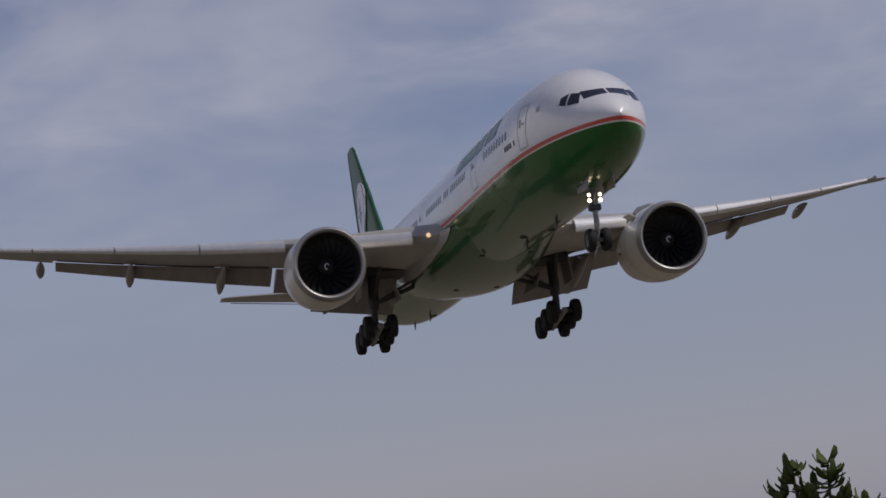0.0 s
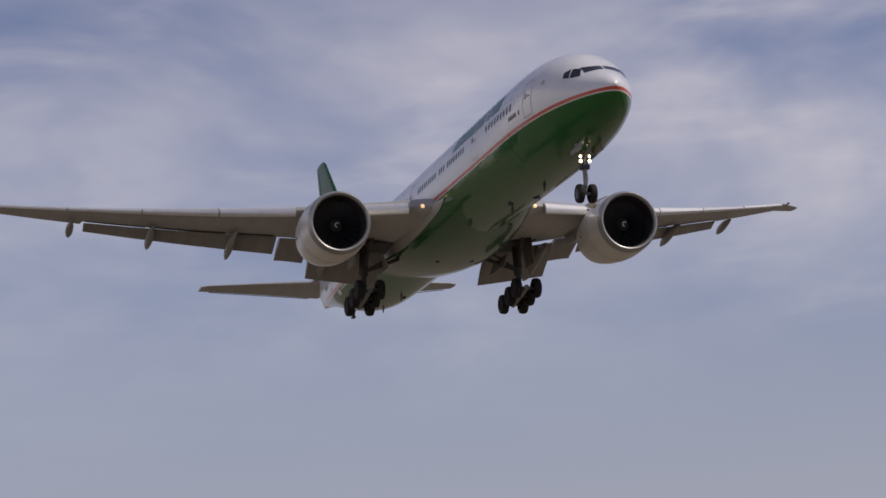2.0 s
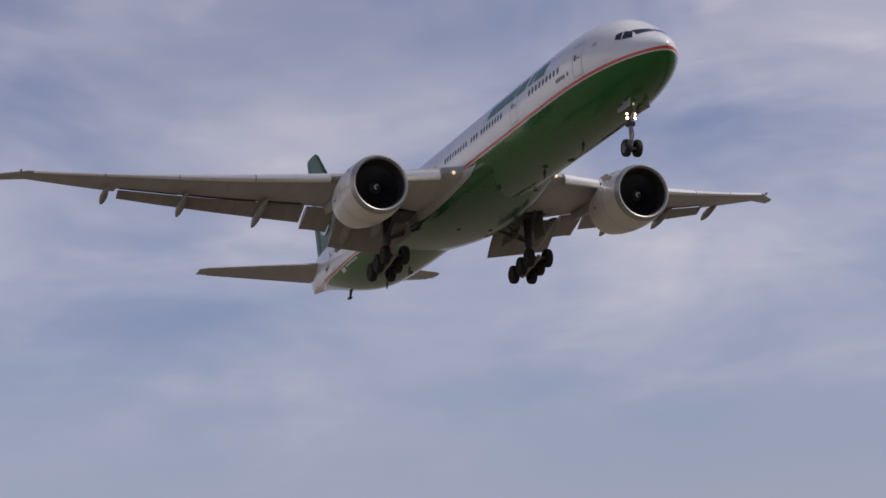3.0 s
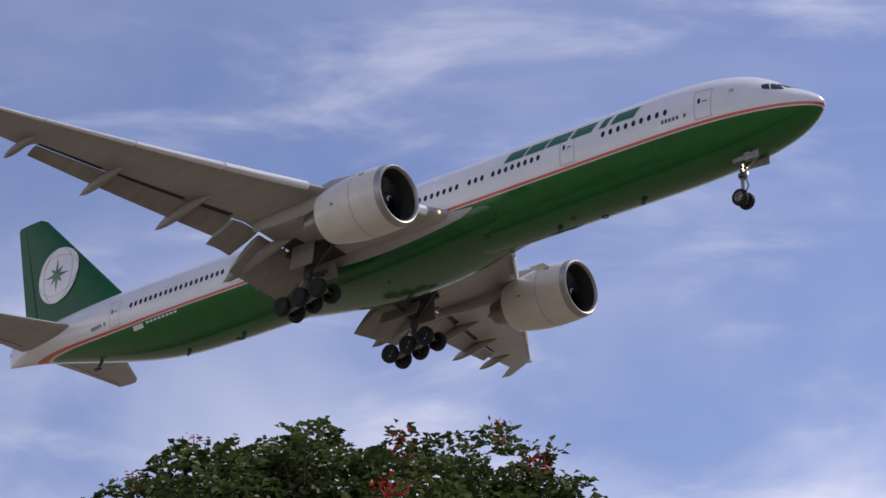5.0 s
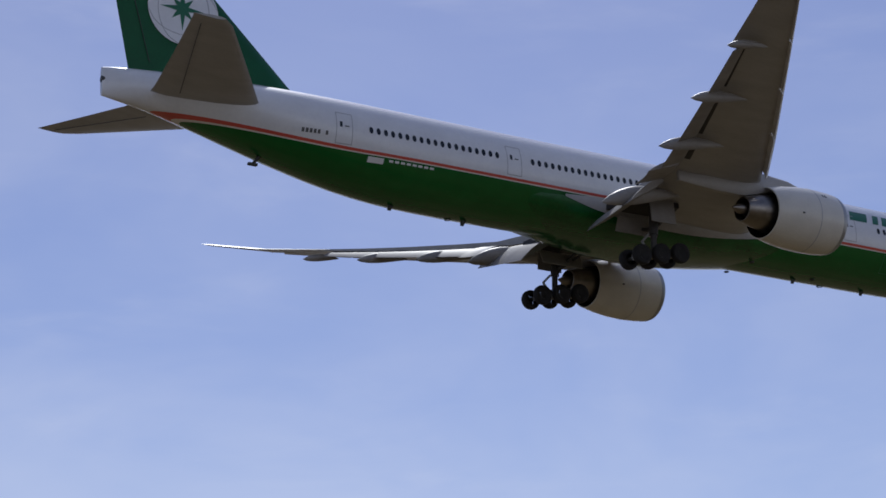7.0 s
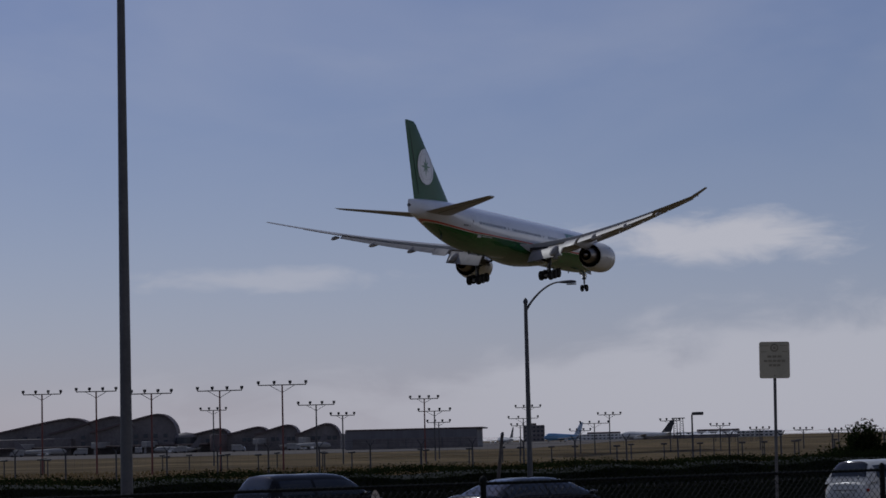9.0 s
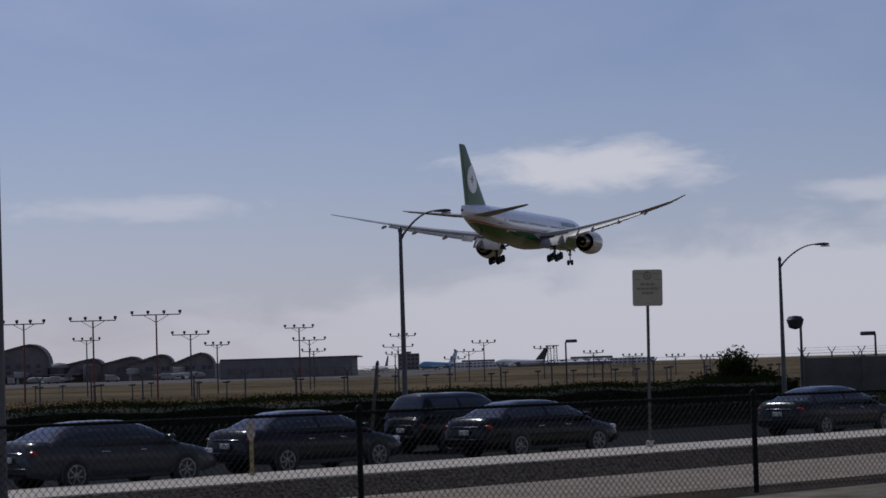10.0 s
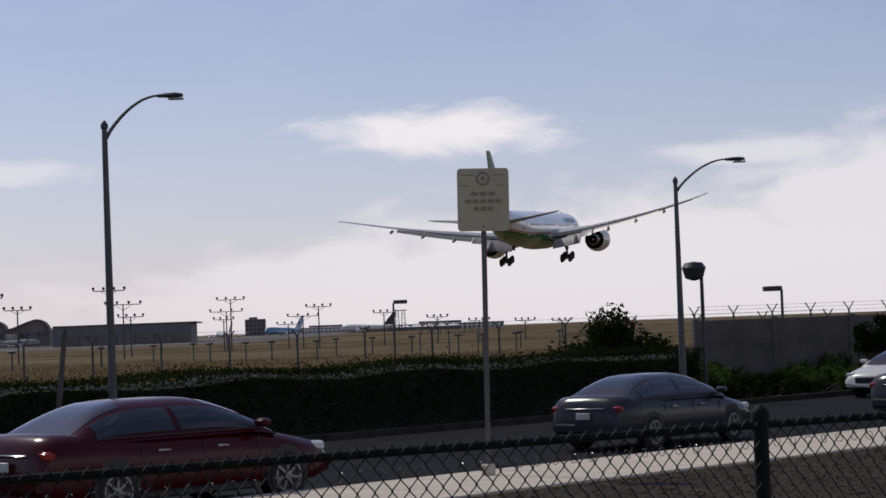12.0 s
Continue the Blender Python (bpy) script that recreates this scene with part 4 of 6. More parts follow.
def road_sign():
    sign = thing("road_sign", "tan rectangular roadside sign with a dark emblem on a steel post", "sign", at=pose(3.78, 50.47, .13, 0, 1.0, -4))
    part("post", mesh_of(*box(-.035, .035, -.02, .03, 0, 3.95, .008), steel_grey), sign)
    part("footing", mesh_of(*box(-.09, .09, -.09, .09, .0, .16, .015), concrete), sign)
    rings = []
    w, h, r, zc = .345, .42, .05, 3.68
    for y in (-.035, -.028):
        ring = []
        for cx, cz, a0 in ((w - r, h - r, 0), (-w + r, h - r, 90), (-w + r, -h + r, 180), (w - r, -h + r, 270)):
            for k in range(5):
                a = radians(a0 + 22.5 * k)
                ring.append((cx + r * math.cos(a), y, zc + cz + r * math.sin(a)))
        rings.append(ring)
    plate = part("plate", mesh_of(*loft(rings), sign_tan, sharp=30), sign, "tan enamelled sign plate")
    y = -.038
    part("emblem", mesh_of(*lathe([(-.042, .095), (-.036, .095)], "y", 24, (0, 0, 3.96), True), sign_dark), plate, "round dark emblem")
    part("emblem_centre", mesh_of(*lathe([(-.045, .060), (-.040, .060)], "y", 20, (0, 0, 3.96), True), sign_tan), plate)
    part("emblem_mark", mesh_of(*box(-.03, .03, -.049, -.043, 3.93, 3.99), sign_dark), plate)
    for x0, x1, z in ((-.30, -.12, 4.01), (.12, .30, 4.01), (-.30, -.17, 3.87), (.17, .30, 3.87)):
        part("border_bar", mesh_of(*box(x0, x1, -.042, -.036, z - .006, z + .006), sign_dark), plate)
    for z, half in ((3.76, .17), (3.66, .25), (3.56, .14)):
        n = max(2, int(half / .045))
        for k in range(n):
            x = -half + 2 * half * (k + .5) / n
            part("text_bar", mesh_of(*box(x - half / n * .8, x + half / n * .8, -.042, -.036, z - .025, z + .025), sign_dark), plate)
    for z in (4.04, 3.32):
        part("bolt", mesh_of(*lathe([(-.05, .012), (-.035, .014)], "y", 8, (0, 0, z), True), steel_grey), sign)
    return sign


road_sign()

# chain-link fence in front of the camera
FENCE_A, FENCE_STEP = Vector((-1.97, 28.9, .1)), Vector((5.8, 3.49, 0))


tie_coat = material("tie_wire", (.10, .10, .10), .22, metal=.5, var=.2, scale=20, spec=.8)


def chain_fence():
    fence = thing("chain_link_fence", "black vinyl-coated chain-link fence along the verge", "fence")
    top = 1.49
    post = mesh_of(*join(tube((0, 0, 0), (0, 0, top + .01), .041, n=14), lathe([(top - .01, .052), (top + .03, .052), (top + .07, .02), (top + .075, .002)], "z", 14)), fence_vinyl, name="post")
    for k in range(-3, 5):
        part("post", post, fence, at=Matrix.Translation(FENCE_A + FENCE_STEP * k))
    a, b = FENCE_A - FENCE_STEP * 3, FENCE_A + FENCE_STEP * 4
    part("top_rail", mesh_of(*tube(a + Vector((0, 0, top - .035)), b + Vector((0, 0, top - .035)), .022, n=12), fence_vinyl), fence)
    part("bottom_wire", mesh_of(*tube(a + Vector((0, 0, .08)), b + Vector((0, 0, .08)), .004, n=5), fence_vinyl), fence)
    d = (b - a).normalized()
    side = d.cross(Vector((0, 0, 1)))
    cell_w, cell_h, r = .049, .112, .0050
    verts, faces = [], []
    n_wire, n_seg = int((b - a).length / cell_w), int((top - .02) / (cell_h / 2))
    for i in range(n_wire):
        base = a + d * (cell_w * (i + .5))
        k0 = len(verts)
        for j in range(n_seg + 1):
            s = 1 if (i + j) % 2 else -1
            c = base + d * (s * cell_w * .53) + side * (s * .004 + .028) + Vector((0, 0, top + .005 - j * cell_h / 2))
            for q in ((r, 0), (-r * .5, r * .87), (-r * .5, -r * .87)):
                verts.append(c + d * q[0] + side * q[1])
            if j:
                m = k0 + 3 * j
                for q in range(3):
                    faces.append((m - 3 + q, m - 3 + (q + 1) % 3, m + (q + 1) % 3, m + q))
    me = bpy.data.meshes.new("wire")
    me.from_pydata([tuple(v) for v in verts], [], faces)
    me.materials.append(fence_vinyl)
    tagged(part("wire_mesh", me, fence, "woven diamond wire mesh"), kind="stuff")
    tie = mesh_of(*lathe([(-.0025, .0225), (0, .0252), (.0025, .0225)], "x", 10), tie_coat, name="tie")
    turn = math.degrees(math.atan2(d[1], d[0]))
    for k in range(285):
        p = a + d * (.05 + .115 * k)
        if (p - b).dot(d) < 0:
            part("tie", tie, fence, at=pose(p[0], p[1], top - .035, 0, 12 * math.sin(k * 7.3), turn + 14 * math.sin(k * 3.1)))
    return fence


chain_fence()


def marker_post(x, y):
    m = thing("marker_post", "slim weathered marker post with a rounded top", "post", at=pose(x, y, 0))
    part("stake", mesh_of(*box(-.04, .04, -.012, .02, 0, 1.12, .008), material("weathered_yellow", (.30, .24, .10), .8, var=.2)), m)
    ring = [(.085 * math.cos(a), .21 * math.sin(a)) for a in [2 * math.pi * i / 24 for i in range(24)]]
    part("top_plate", mesh_of(*loft([[(x, y, 1.02 + z) for x, z in ring] for y in (-.03, -.012)]), material("pale_reflector", (.42, .37, .30), .6, var=.2, scale=9), sharp=30), m, "pale oval reflector paddle")


marker_post(-4.66, 42.3)


# hedge along the far side, its leaves as one mass of small blades
def leaves_mesh(points, size, mat, rnd, flat=.5, name="leaves"):
    verts, faces = [], []
    for p, s in points:
        n = Vector((rnd.gauss(0, 1), rnd.gauss(0, 1), rnd.gauss(0, 1) + flat)).normalized()
        a = n.orthogonal().normalized()
        a.rotate(Matrix.Rotation(rnd.uniform(0, 6.28), 3, n))
        b = n.cross(a)
        w = size * s * rnd.uniform(.7, 1.3)
        k = len(verts)
        bend = n * w * .25
        verts += [tuple(p - a * w), tuple(p - b * w * .45 + bend), tuple(p + a * w), tuple(p + b * w * .45 + bend)]
        faces += [(k, k + 1, k + 2, k + 3)]
    me = bpy.data.meshes.new(name)
    me.from_pydata(verts, [], faces)
    me.materials.append(mat)
    return me


def hedge(p, q, height, depth, count, seed):
    rnd = random.Random(seed)
    p, q = Vector(p), Vector(q)
    d = (q - p).normalized()
    s = d.cross(Vector((0, 0, 1)))
    h = thing("hedge", "long dark clipped hedge beside the road", "hedge")
    n = 60
    rings = []
    for i in range(n + 1):
        c = p + (q - p) * i / n
        top = height - .12 + .06 * math.sin(i * 1.7) + .05 * rnd.random()
        w = depth / 2 - .12
        rings.append([c + s * w * 1.05, c + s * w + Vector((0, 0, top - .1)), c + s * w * .6 + Vector((0, 0, top)), c - s * w * .6 + Vector((0, 0, top)), c - s * w + Vector((0, 0, top - .1)), c - s * w * 1.05])
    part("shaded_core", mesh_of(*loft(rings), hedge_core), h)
    pts = []
    for i in range(count):
        u = rnd.random()
        c = p + (q - p) * u
        if rnd.random() < .62:
            z = height * rnd.random() ** .8
            o = s * (depth / 2) * (1 + rnd.gauss(-.05, .08))
        else:
            z = height + rnd.gauss(-.03, .05) + .05 * math.sin(u * 80) + (.14 * rnd.random() if rnd.random() < .06 else 0)
            o = s * depth * rnd.uniform(-.5, .5)
        pts.append((c + o + Vector((0, 0, z)), 1))
    tagged(part("foliage", leaves_mesh(pts, .036, leaf_dark, rnd), h, "small leaves, coloured dark for backlit shade"), kind="stuff")


hedge(on_road(-20, 47.0), on_road(59.8, 47.0), 1.40, 1.6, 120000, 5)


def shrub(x, y, z, rx, ry, h, count, seed, mat, label, leaf=.07, trunk=0.0, name="shrub", category="shrub"):
    """A clumped shrub: stems, and leaves gathered on many small puffs."""
    rnd = random.Random(seed)
    b = thing(name, label, category, at=pose(x, y, z))
    pieces = []
    puffs = []
    for i in range(26):
        a, r = rnd.uniform(0, 6.28), math.sqrt(rnd.random())
        zz = trunk + (h - trunk) * (.25 + .65 * rnd.random() * math.sqrt(max(.05, 1 - r * r * .85)))
        puffs.append((Vector((rx * r * math.cos(a) * .8, ry * r * math.sin(a) * .8, zz)), rnd.uniform(.22, .42) * min(rx, h - trunk)))
    for c, r in puffs[::2]:
        pieces.append(pipe([Vector((0, 0, 0)), Vector((c[0] * .25, c[1] * .25, max(trunk, .3 * c[2]))), c], [.06, .035, .01], 6))
    part("stems", mesh_of(*join(*pieces), material("bark", (.09, .065, .045), .9, var=.3)), b)
    pts = []
    for i in range(count):
        c, r = puffs[rnd.randrange(len(puffs))]
        n = Vector((rnd.gauss(0, 1), rnd.gauss(0, 1), rnd.gauss(0, .9))).normalized()
        pts.append((c + n * r * rnd.uniform(.55, 1.1), 1))
    tagged(part("foliage", leaves_mesh(pts, leaf, mat, rnd), b), kind="stuff")
    return b


shrub(9.0, 75.6, 0, 1.75, 1.2, 2.3, 7500, 3, leaf_dark, "dark rounded wild bush at the hedge's end", .07)
shrub(16.7, 80.6, 0, .62, .62, 2.1, 2600, 8, leaf_dark, "small clipped round tree before the wall", .06, .75, "small_tree", "tree")
shrub(17.6, 81.4, 0, .8, .8, 2.4, 3000, 9, leaf_dark, "small clipped round tree before the wall", .06, .8, "small_tree", "tree")
for k in range(30):
    bx, by, _ = on_road(62.8 + .8 * k, 46.8 + (k * 2.7) % 6.5)
    shrub(bx, by, 0, 1.7, 1.5, .62 + .24 * math.sin(k * 1.9), 2300, 20 + k, leaf_green if k % 3 else leaf_dark, "low green ground-cover shrub", .075)


def dry_grass():
    """Dry grass blades on the airfield, as one mass."""
    rnd = random.Random(77)
    verts, faces = [], []
    for _ in range(60000):
        u = rnd.random()
        x, y = rnd.uniform(-62, 34), 84 + 120 * u * u
        h, w, q = rnd.uniform(.10, .30), rnd.uniform(.02, .05), rnd.uniform(0, 3.14)
        k = len(verts)
        dx, dy = w * math.cos(q), w * math.sin(q)
        verts += [(x - dx, y - dy, -.03), (x + dx, y + dy, -.03), (x + rnd.gauss(0, .06), y + rnd.gauss(0, .06), h)]
        faces.append((k, k + 1, k + 2))
    me = bpy.data.meshes.new("blades")
    me.from_pydata(verts, [], faces)
    me.materials.append(leaf_material("dry_grass_blade", (.10, .068, .028), (.24, .165, .075)))
    tagged(new("dry_grass", me), "dry golden grass on the airfield", "grass", kind="stuff")


dry_grass()


# perimeter fence with barbed-wire arms, and the wall to its right
def y_post(h, r=.035):
    return join(tube((0, 0, 0), (0, 0, h), r, n=8), tube((0, 0, h), (.16, 0, h + .24), r * .6, n=6), tube((0, 0, h), (-.16, 0, h + .24), r * .6, n=6))


def perimeter_fence():
    f = thing("perimeter_fence", "tall airfield perimeter fence with barbed-wire arms", "fence")
    me = mesh_of(*y_post(2.0), dark_steel, name="post")
    for k in range(32):
        part("post", me, f, at=pose(-46 + 2.05 * k, 88 + .05 * k, 0, 0, 0, 8))
    for i, z in enumerate((.5, 1.95, 2.12, 2.22)):
        part("wire", mesh_of(*tube((-46, 88, z), (-46 + 2.05 * 31, 89.55, z), .006, n=4), dark_steel), f)
    tagged(part("wire_mesh", mesh_of(*join(*[tube((-46 + .32 * k, 88 + .0078 * k, .05), (-46 + .32 * k, 88 + .0078 * k, 1.95), .0016, n=3, cap=False) for k in range(198)]), dark_steel), f), kind="stuff")


perimeter_fence()
wall_grey = material("block_wall", (.125, .115, .105), .95, spec=.1, var=.2, scale=1.2, bump=.3)


def boundary_wall():
    w = thing("boundary_wall", "grey panelled boundary wall topped with barbed wire", "wall", kind="structure")
    me = mesh_of(*box(.02, 2.38, -.08, .08, 0, 2.03, .012), wall_grey, name="panel")
    pm = mesh_of(*box(-.09, .09, -.12, .12, 0, 2.08, .015), wall_grey, name="pier")
    yp = mesh_of(*y_post(2.2, .03), dark_steel, name="wire_post")
    for k in range(14):
        part("panel", me, w, at=pose(12.8 + 2.38 * k, 86 + .35 * k, 0, 0, 0, 8.4))
        part("pier", pm, w, at=pose(12.8 + 2.38 * k, 86 + .35 * k, 0, 0, 0, 8.4))
        for u in (0, .5):
            part("wire_post", yp, w, at=pose(12.8 + 2.38 * (k + u), 86.15 + .35 * (k + u), 0, 0, 0, 8))
    for z in (2.20, 2.32, 2.42):
        part("wire", mesh_of(*tube((12.8, 86, z), (46.1, 90.9, z), .006, n=4), dark_steel), w)


boundary_wall()


def area_light(x, y, h, side, label, drum=False):
    m = thing("pole_light", label, "lamp post", at=pose(x, y, 0))
    part("pole", mesh_of(*tube((0, 0, 0), (0, 0, h), .06, .045, 10), dark_steel), m)
    if drum:
        part("lamp_head", mesh_of(*lathe([(-.02, .04), (.04, .22), (.30, .30), (.42, .22), (.45, .02)], "z", 14, (-.18, 0, h - .1)), dark_steel), m)
    else:
        part("lamp_head", mesh_of(*box(min(0, side * .62), max(0, side * .62), -.17, .17, h - .04, h + .13, .03), dark_steel), m)


area_light(5.34, 121, 3.25, 1, "slim pole with a box floodlight on the airfield")
area_light(11.15, 75.4, 3.15, -1, "dark pole with a drum-shaped floodlight", True)
area_light(17.4, 95.5, 2.95, -1, "slim pole with a box floodlight behind the wall")
area_light(22.2, 97, 2.85, -1, "slim pole with a box floodlight behind the wall")


# approach lights: masts with a cross bar of lamps
def approach_mast(h, half, lamps, red):
    mast = thing("approach_light_mast", "thin mast with a crossbar of approach lamps", "light mast", "approach lights on the airfield")
    part("mast", mesh_of(*tube((0, 0, 0), (0, 0, h), .085, .065, 8), rust if red else dark_steel), mast)
    part("crossbar", mesh_of(*tube((-half, 0, h), (half, 0, h), .045, n=6), dark_steel), mast)
    for q in (-1, 1):
        part("brace", mesh_of(*tube((0, 0, h - half * .32), (q * half * .55, 0, h), .025, n=5), dark_steel), mast)
    lm = mesh_of(*lathe([(0, .05), (.10, .05), (.14, .12), (.34, .14), (.36, .10), (.37, .01)], "z", 8), dark_steel, name="lamp")
    for k in range(lamps):
        part("lamp", lm, mast, at=pose(-half + 2 * half * k / (lamps - 1), 0, h))
    return mast


kinds = {}
for x, y, h, half, red in MASTS:
    key = (round(h, 1), half, red)
    if key not in kinds:
        kinds[key] = approach_mast(*key[:2], 4, red)
        kinds[key].matrix_basis = pose(x, y, 0, 0, 0, 2)
    else:
        copy_thing(kinds[key], pose(x, y, 0, 0, 0, 2))
rnd = random.Random(4)
stub = thing("field_marker", "short dark marker stake in the grass", "stake", "stakes on the airfield")
part("stake", mesh_of(*tube((0, 0, 0), (0, 0, 1.5), .06, n=6), dark_steel), stub)
part("cap", mesh_of(*box(-.28, .28, -.1, .1, 1.35, 1.5, .02), dark_steel), stub)
stub.matrix_basis = pose(-30, 182, 0)
for k in range(34):
    copy_thing(stub, pose(-58 + 2.6 * k + rnd.uniform(-.6, .6), 176 + rnd.uniform(-8, 34) + .5 * k, 0))


# ---- far buildings ----
terminal_mat = material("terminal_facade", (.165, .145, .14), .7, var=.3, scale=.12)
roof_mat = material("terminal_roof", (.105, .075, .07), .65, var=.18, scale=.08)
pale_grey = material("bridge_cladding", (.30, .29, .28), .6, var=.1, scale=.2)
glass_far = material("far_glass", (.045, .05, .06), .2, var=.2, scale=.1)
hangar_mat = material("hangar_cladding", (.145, .14, .15), .75, var=.15, scale=.08, stretch=(3, 1, .2))
pale_far = material("far_white", (.66, .65, .63), .5, var=.1, scale=.1)


def wave_roof(x0, top, x1, z0, z1, z2, y, deep, t):
    """One roof that rises in a long slope to its crest and breaks off in a round nose, over a glazed front."""
    line = [(x0, z0)]
    for i in range(1, 9):
        u = i / 8
        line.append((x0 + (top - x0) * u, z0 + (z1 - z0) * (1.12 * u ** 1.12 - .12 * u ** 6)))
    for i in range(1, 9):
        a = math.pi / 2 * i / 8
        line.append((top + (x1 - top) * math.sin(a), z2 + (z1 - z2) * math.cos(a)))
    shell = .75
    rings = []
    for yy in (y, y + deep):
        under = [(x, yy, z - shell * (1.0 if k < len(line) - 3 else .4)) for k, (x, z) in enumerate(line)]
        rings.append([(x, yy, z) for x, z in line] + under[::-1])
    r = part("roof", mesh_of(*loft(rings), roof_mat, sharp=60), t, "brown curved roof shell")
    wall = []
    for yy in (y + 1.2, y + deep - 1):
        wall.append([(x, yy, z - .5) for x, z in line] + [(x1, yy, 0), (x0, yy, 0)])
    part("gable", mesh_of(*loft(wall), terminal_mat, smooth=False), r)
    w = top - x0
    me = mesh_of(*box(-.8, .8, y + .95, y + 1.22, 0, 1.5), glass_far, name="pane")
    for k in range(5):
        x = x0 + w * .5 + k * (x1 - x0 - w * .5) / 5.4 + .9
        if z1 > 12:
            part("pane", me, r, at=pose(x, 0, 6.4))
        part("pane", me, r, at=pose(x, 0, 3.9))


def wave_terminal():
    """A terminal under a row of curved, wave-like roofs that rise and break off steeply."""
    t = thing("terminal_building", "distant brown-grey terminal under a row of curved wave roofs", "building")
    part("base", mesh_of(*box(-330, -97, 908, 960, 0, 6.2, .3), terminal_mat), t)
    part("canopy", mesh_of(*box(-325, -150, 897, 909, 3.0, 3.6, .1), roof_mat), t)
    part("concourse", mesh_of(*box(-240, -206, 902, 909, 0, 7.0, .2), terminal_mat), t)
    part("concourse", mesh_of(*box(-176, -164, 903, 909, 0, 4.6, .2), terminal_mat), t)
    for k, (x0, top, x1, z0, z1, z2) in enumerate(((-330, -290, -282, 6, 13.5, 7), (-292, -250, -241, 7, 14.6, 7), (-246, -208, -197, 8.6, 15.3, 8), (-216, -190, -180, 9.2, 15.6, 7), (-199, -171.5, -163.5, 9.4, 16.1, 7.4),
                                                   (-157, -146.5, -142, 7.6, 9.6, 6), (-143, -130.5, -126, 7.2, 9.9, 6.4), (-131.5, -118.5, -113.8, 7.0, 10.4, 6.2), (-115, -102.5, -97, 6.4, 10.6, 4.6))):
        wave_roof(x0, top, x1, z0, z1, z2, 909 - 1.1 * k, 9, t)
    part("rotunda", mesh_of(*lathe([(0, 3.4), (6.6, 3.4), (7.0, 3.1), (7.1, .02)], "z", 24, (-145.7, 899, 0), True), roof_mat), t, "dark round stair tower")
    part("dome", mesh_of(*lathe([(6.2, 4.6), (7.0, 4.3), (7.8, 3.0), (8.25, .02)], "z", 24, (-159.8, 905, 0), True), terminal_mat), t, "low pale dome")
    part("drum", mesh_of(*lathe([(0, 4.4), (6.2, 4.4)], "z", 24, (-159.8, 905, 0), True), glass_far), t)
    me = mesh_of(*box(0, 3.6, 907.6, 907.95, .4, 2.6), glass_far, name="window")
    for k in range(44):
        if not -152 < -328 + 5.2 * k < -138:
            part("window", me, t, at=pose(-328 + 5.2 * k, 0, 0))
    for x in (-222, -192, -172, -128, -110):
        part("jet_bridge", mesh_of(*join(box(x - 1.1, x + 1.1, 880, 907, 2.6, 4.9, .1), tube((x, 882, 0), (x, 882, 2.6), .45)), pale_grey), t, "grey passenger boarding bridge")


wave_terminal()


def hangar():
    h = thing("hangar", "large plain grey hangar block on the airfield", "building")
    part("body", mesh_of(*box(-74.0, -32.9, 700, 740, 0, 6.0, .15), hangar_mat), h)
    part("roof_edge", mesh_of(*box(-73.8, -31.2, 699.7, 740.3, 5.9, 6.35, .08), roof_mat), h)
    for k in range(7):
        part("door_panel", mesh_of(*box(-71.6 + 5.6 * k, -66.4 + 5.6 * k, 699.7, 699.95, 0, 3.4, .03), terminal_mat), h)


hangar()


def office_block(x0, x1, y, h, label, floors=4):
    b = thing("office_building", label, "building")
    part("body", mesh_of(*box(x0, x1, y, y + 22, 0, h, .2), pale_far if floors < 3 else terminal_mat), b)
    part("roof_plant", mesh_of(*box(x0 + (x1 - x0) * .2, x0 + (x1 - x0) * .6, y + 4, y + 12, h, h + 1.6, .1), roof_mat), b)
    n = max(3, int((x1 - x0) / 3.2))
    me = mesh_of(*box(-.9, .9, y - .3, y + .1, 0, h / floors * .45), glass_far, name="window")
    for f in range(floors):
        for k in range(n):
            part("window", me, b, at=pose(x0 + (x1 - x0) * (k + .5) / n, 0, h / floors * (f + .3)))


office_block(-46, -30, 1795, 13, "distant grey multi-storey tower block")
office_block(-10, 60, 1900, 5, "distant low pale airport building", 2)
office_block(66, 140, 1600, 4.4, "distant low pale airport building", 2)
tent_white = material("tent_white", (.86, .85, .82), .6, var=.04)
for k in range(9):
    v = thing("tent_roof", "distant white peaked tent roof", "roof", "white tent roofs on the airport building", at=pose(34 + 8 * k, 1500, 0))
    part("canopy", mesh_of(*loft([[(-4.2, -4, 2.4), (4.2, -4, 2.4), (4.2, 4, 2.4), (-4.2, 4, 2.4)], [(-1.6, -1.6, 3.5), (1.6, -1.6, 3.5), (1.6, 1.6, 3.5), (-1.6, 1.6, 3.5)], [(-.2, -.2, 4.6), (.2, -.2, 4.6), (.2, .2, 4.6), (-.2, .2, 4.6)]]), tent_white, smooth=False), v)
    part("wall", mesh_of(*box(-4.1, 4.1, -3.9, 3.9, 0, 2.4), terminal_mat), v)


def lattice_mast(x, y, h):
    m = thing("radio_mast", "distant steel lattice radio mast", "mast", "radio masts", at=pose(x, y, 0))
    for sx in (-1, 1):
        for sy in (-1, 1):
            part("leg", mesh_of(*tube((sx * 1.3, sy * 1.3, 0), (sx * .8, sy * .8, h), .16, n=5), dark_steel), m)
    for k in range(9):
        z0, z1 = h * k / 9, h * (k + 1) / 9
        for s in (-1, 1):
            part("brace", mesh_of(*tube((-1.2 * s, -1.2, z0), (1.2 * s, -1.2, z1), .10, n=4), dark_steel), m)
    part("platform", mesh_of(*box(-2.2, 2.2, -2.2, 2.2, h - .5, h, .1), dark_steel), m)


lattice_mast(57.2, 1400, 13)
lattice_mast(61, 1400, 13)


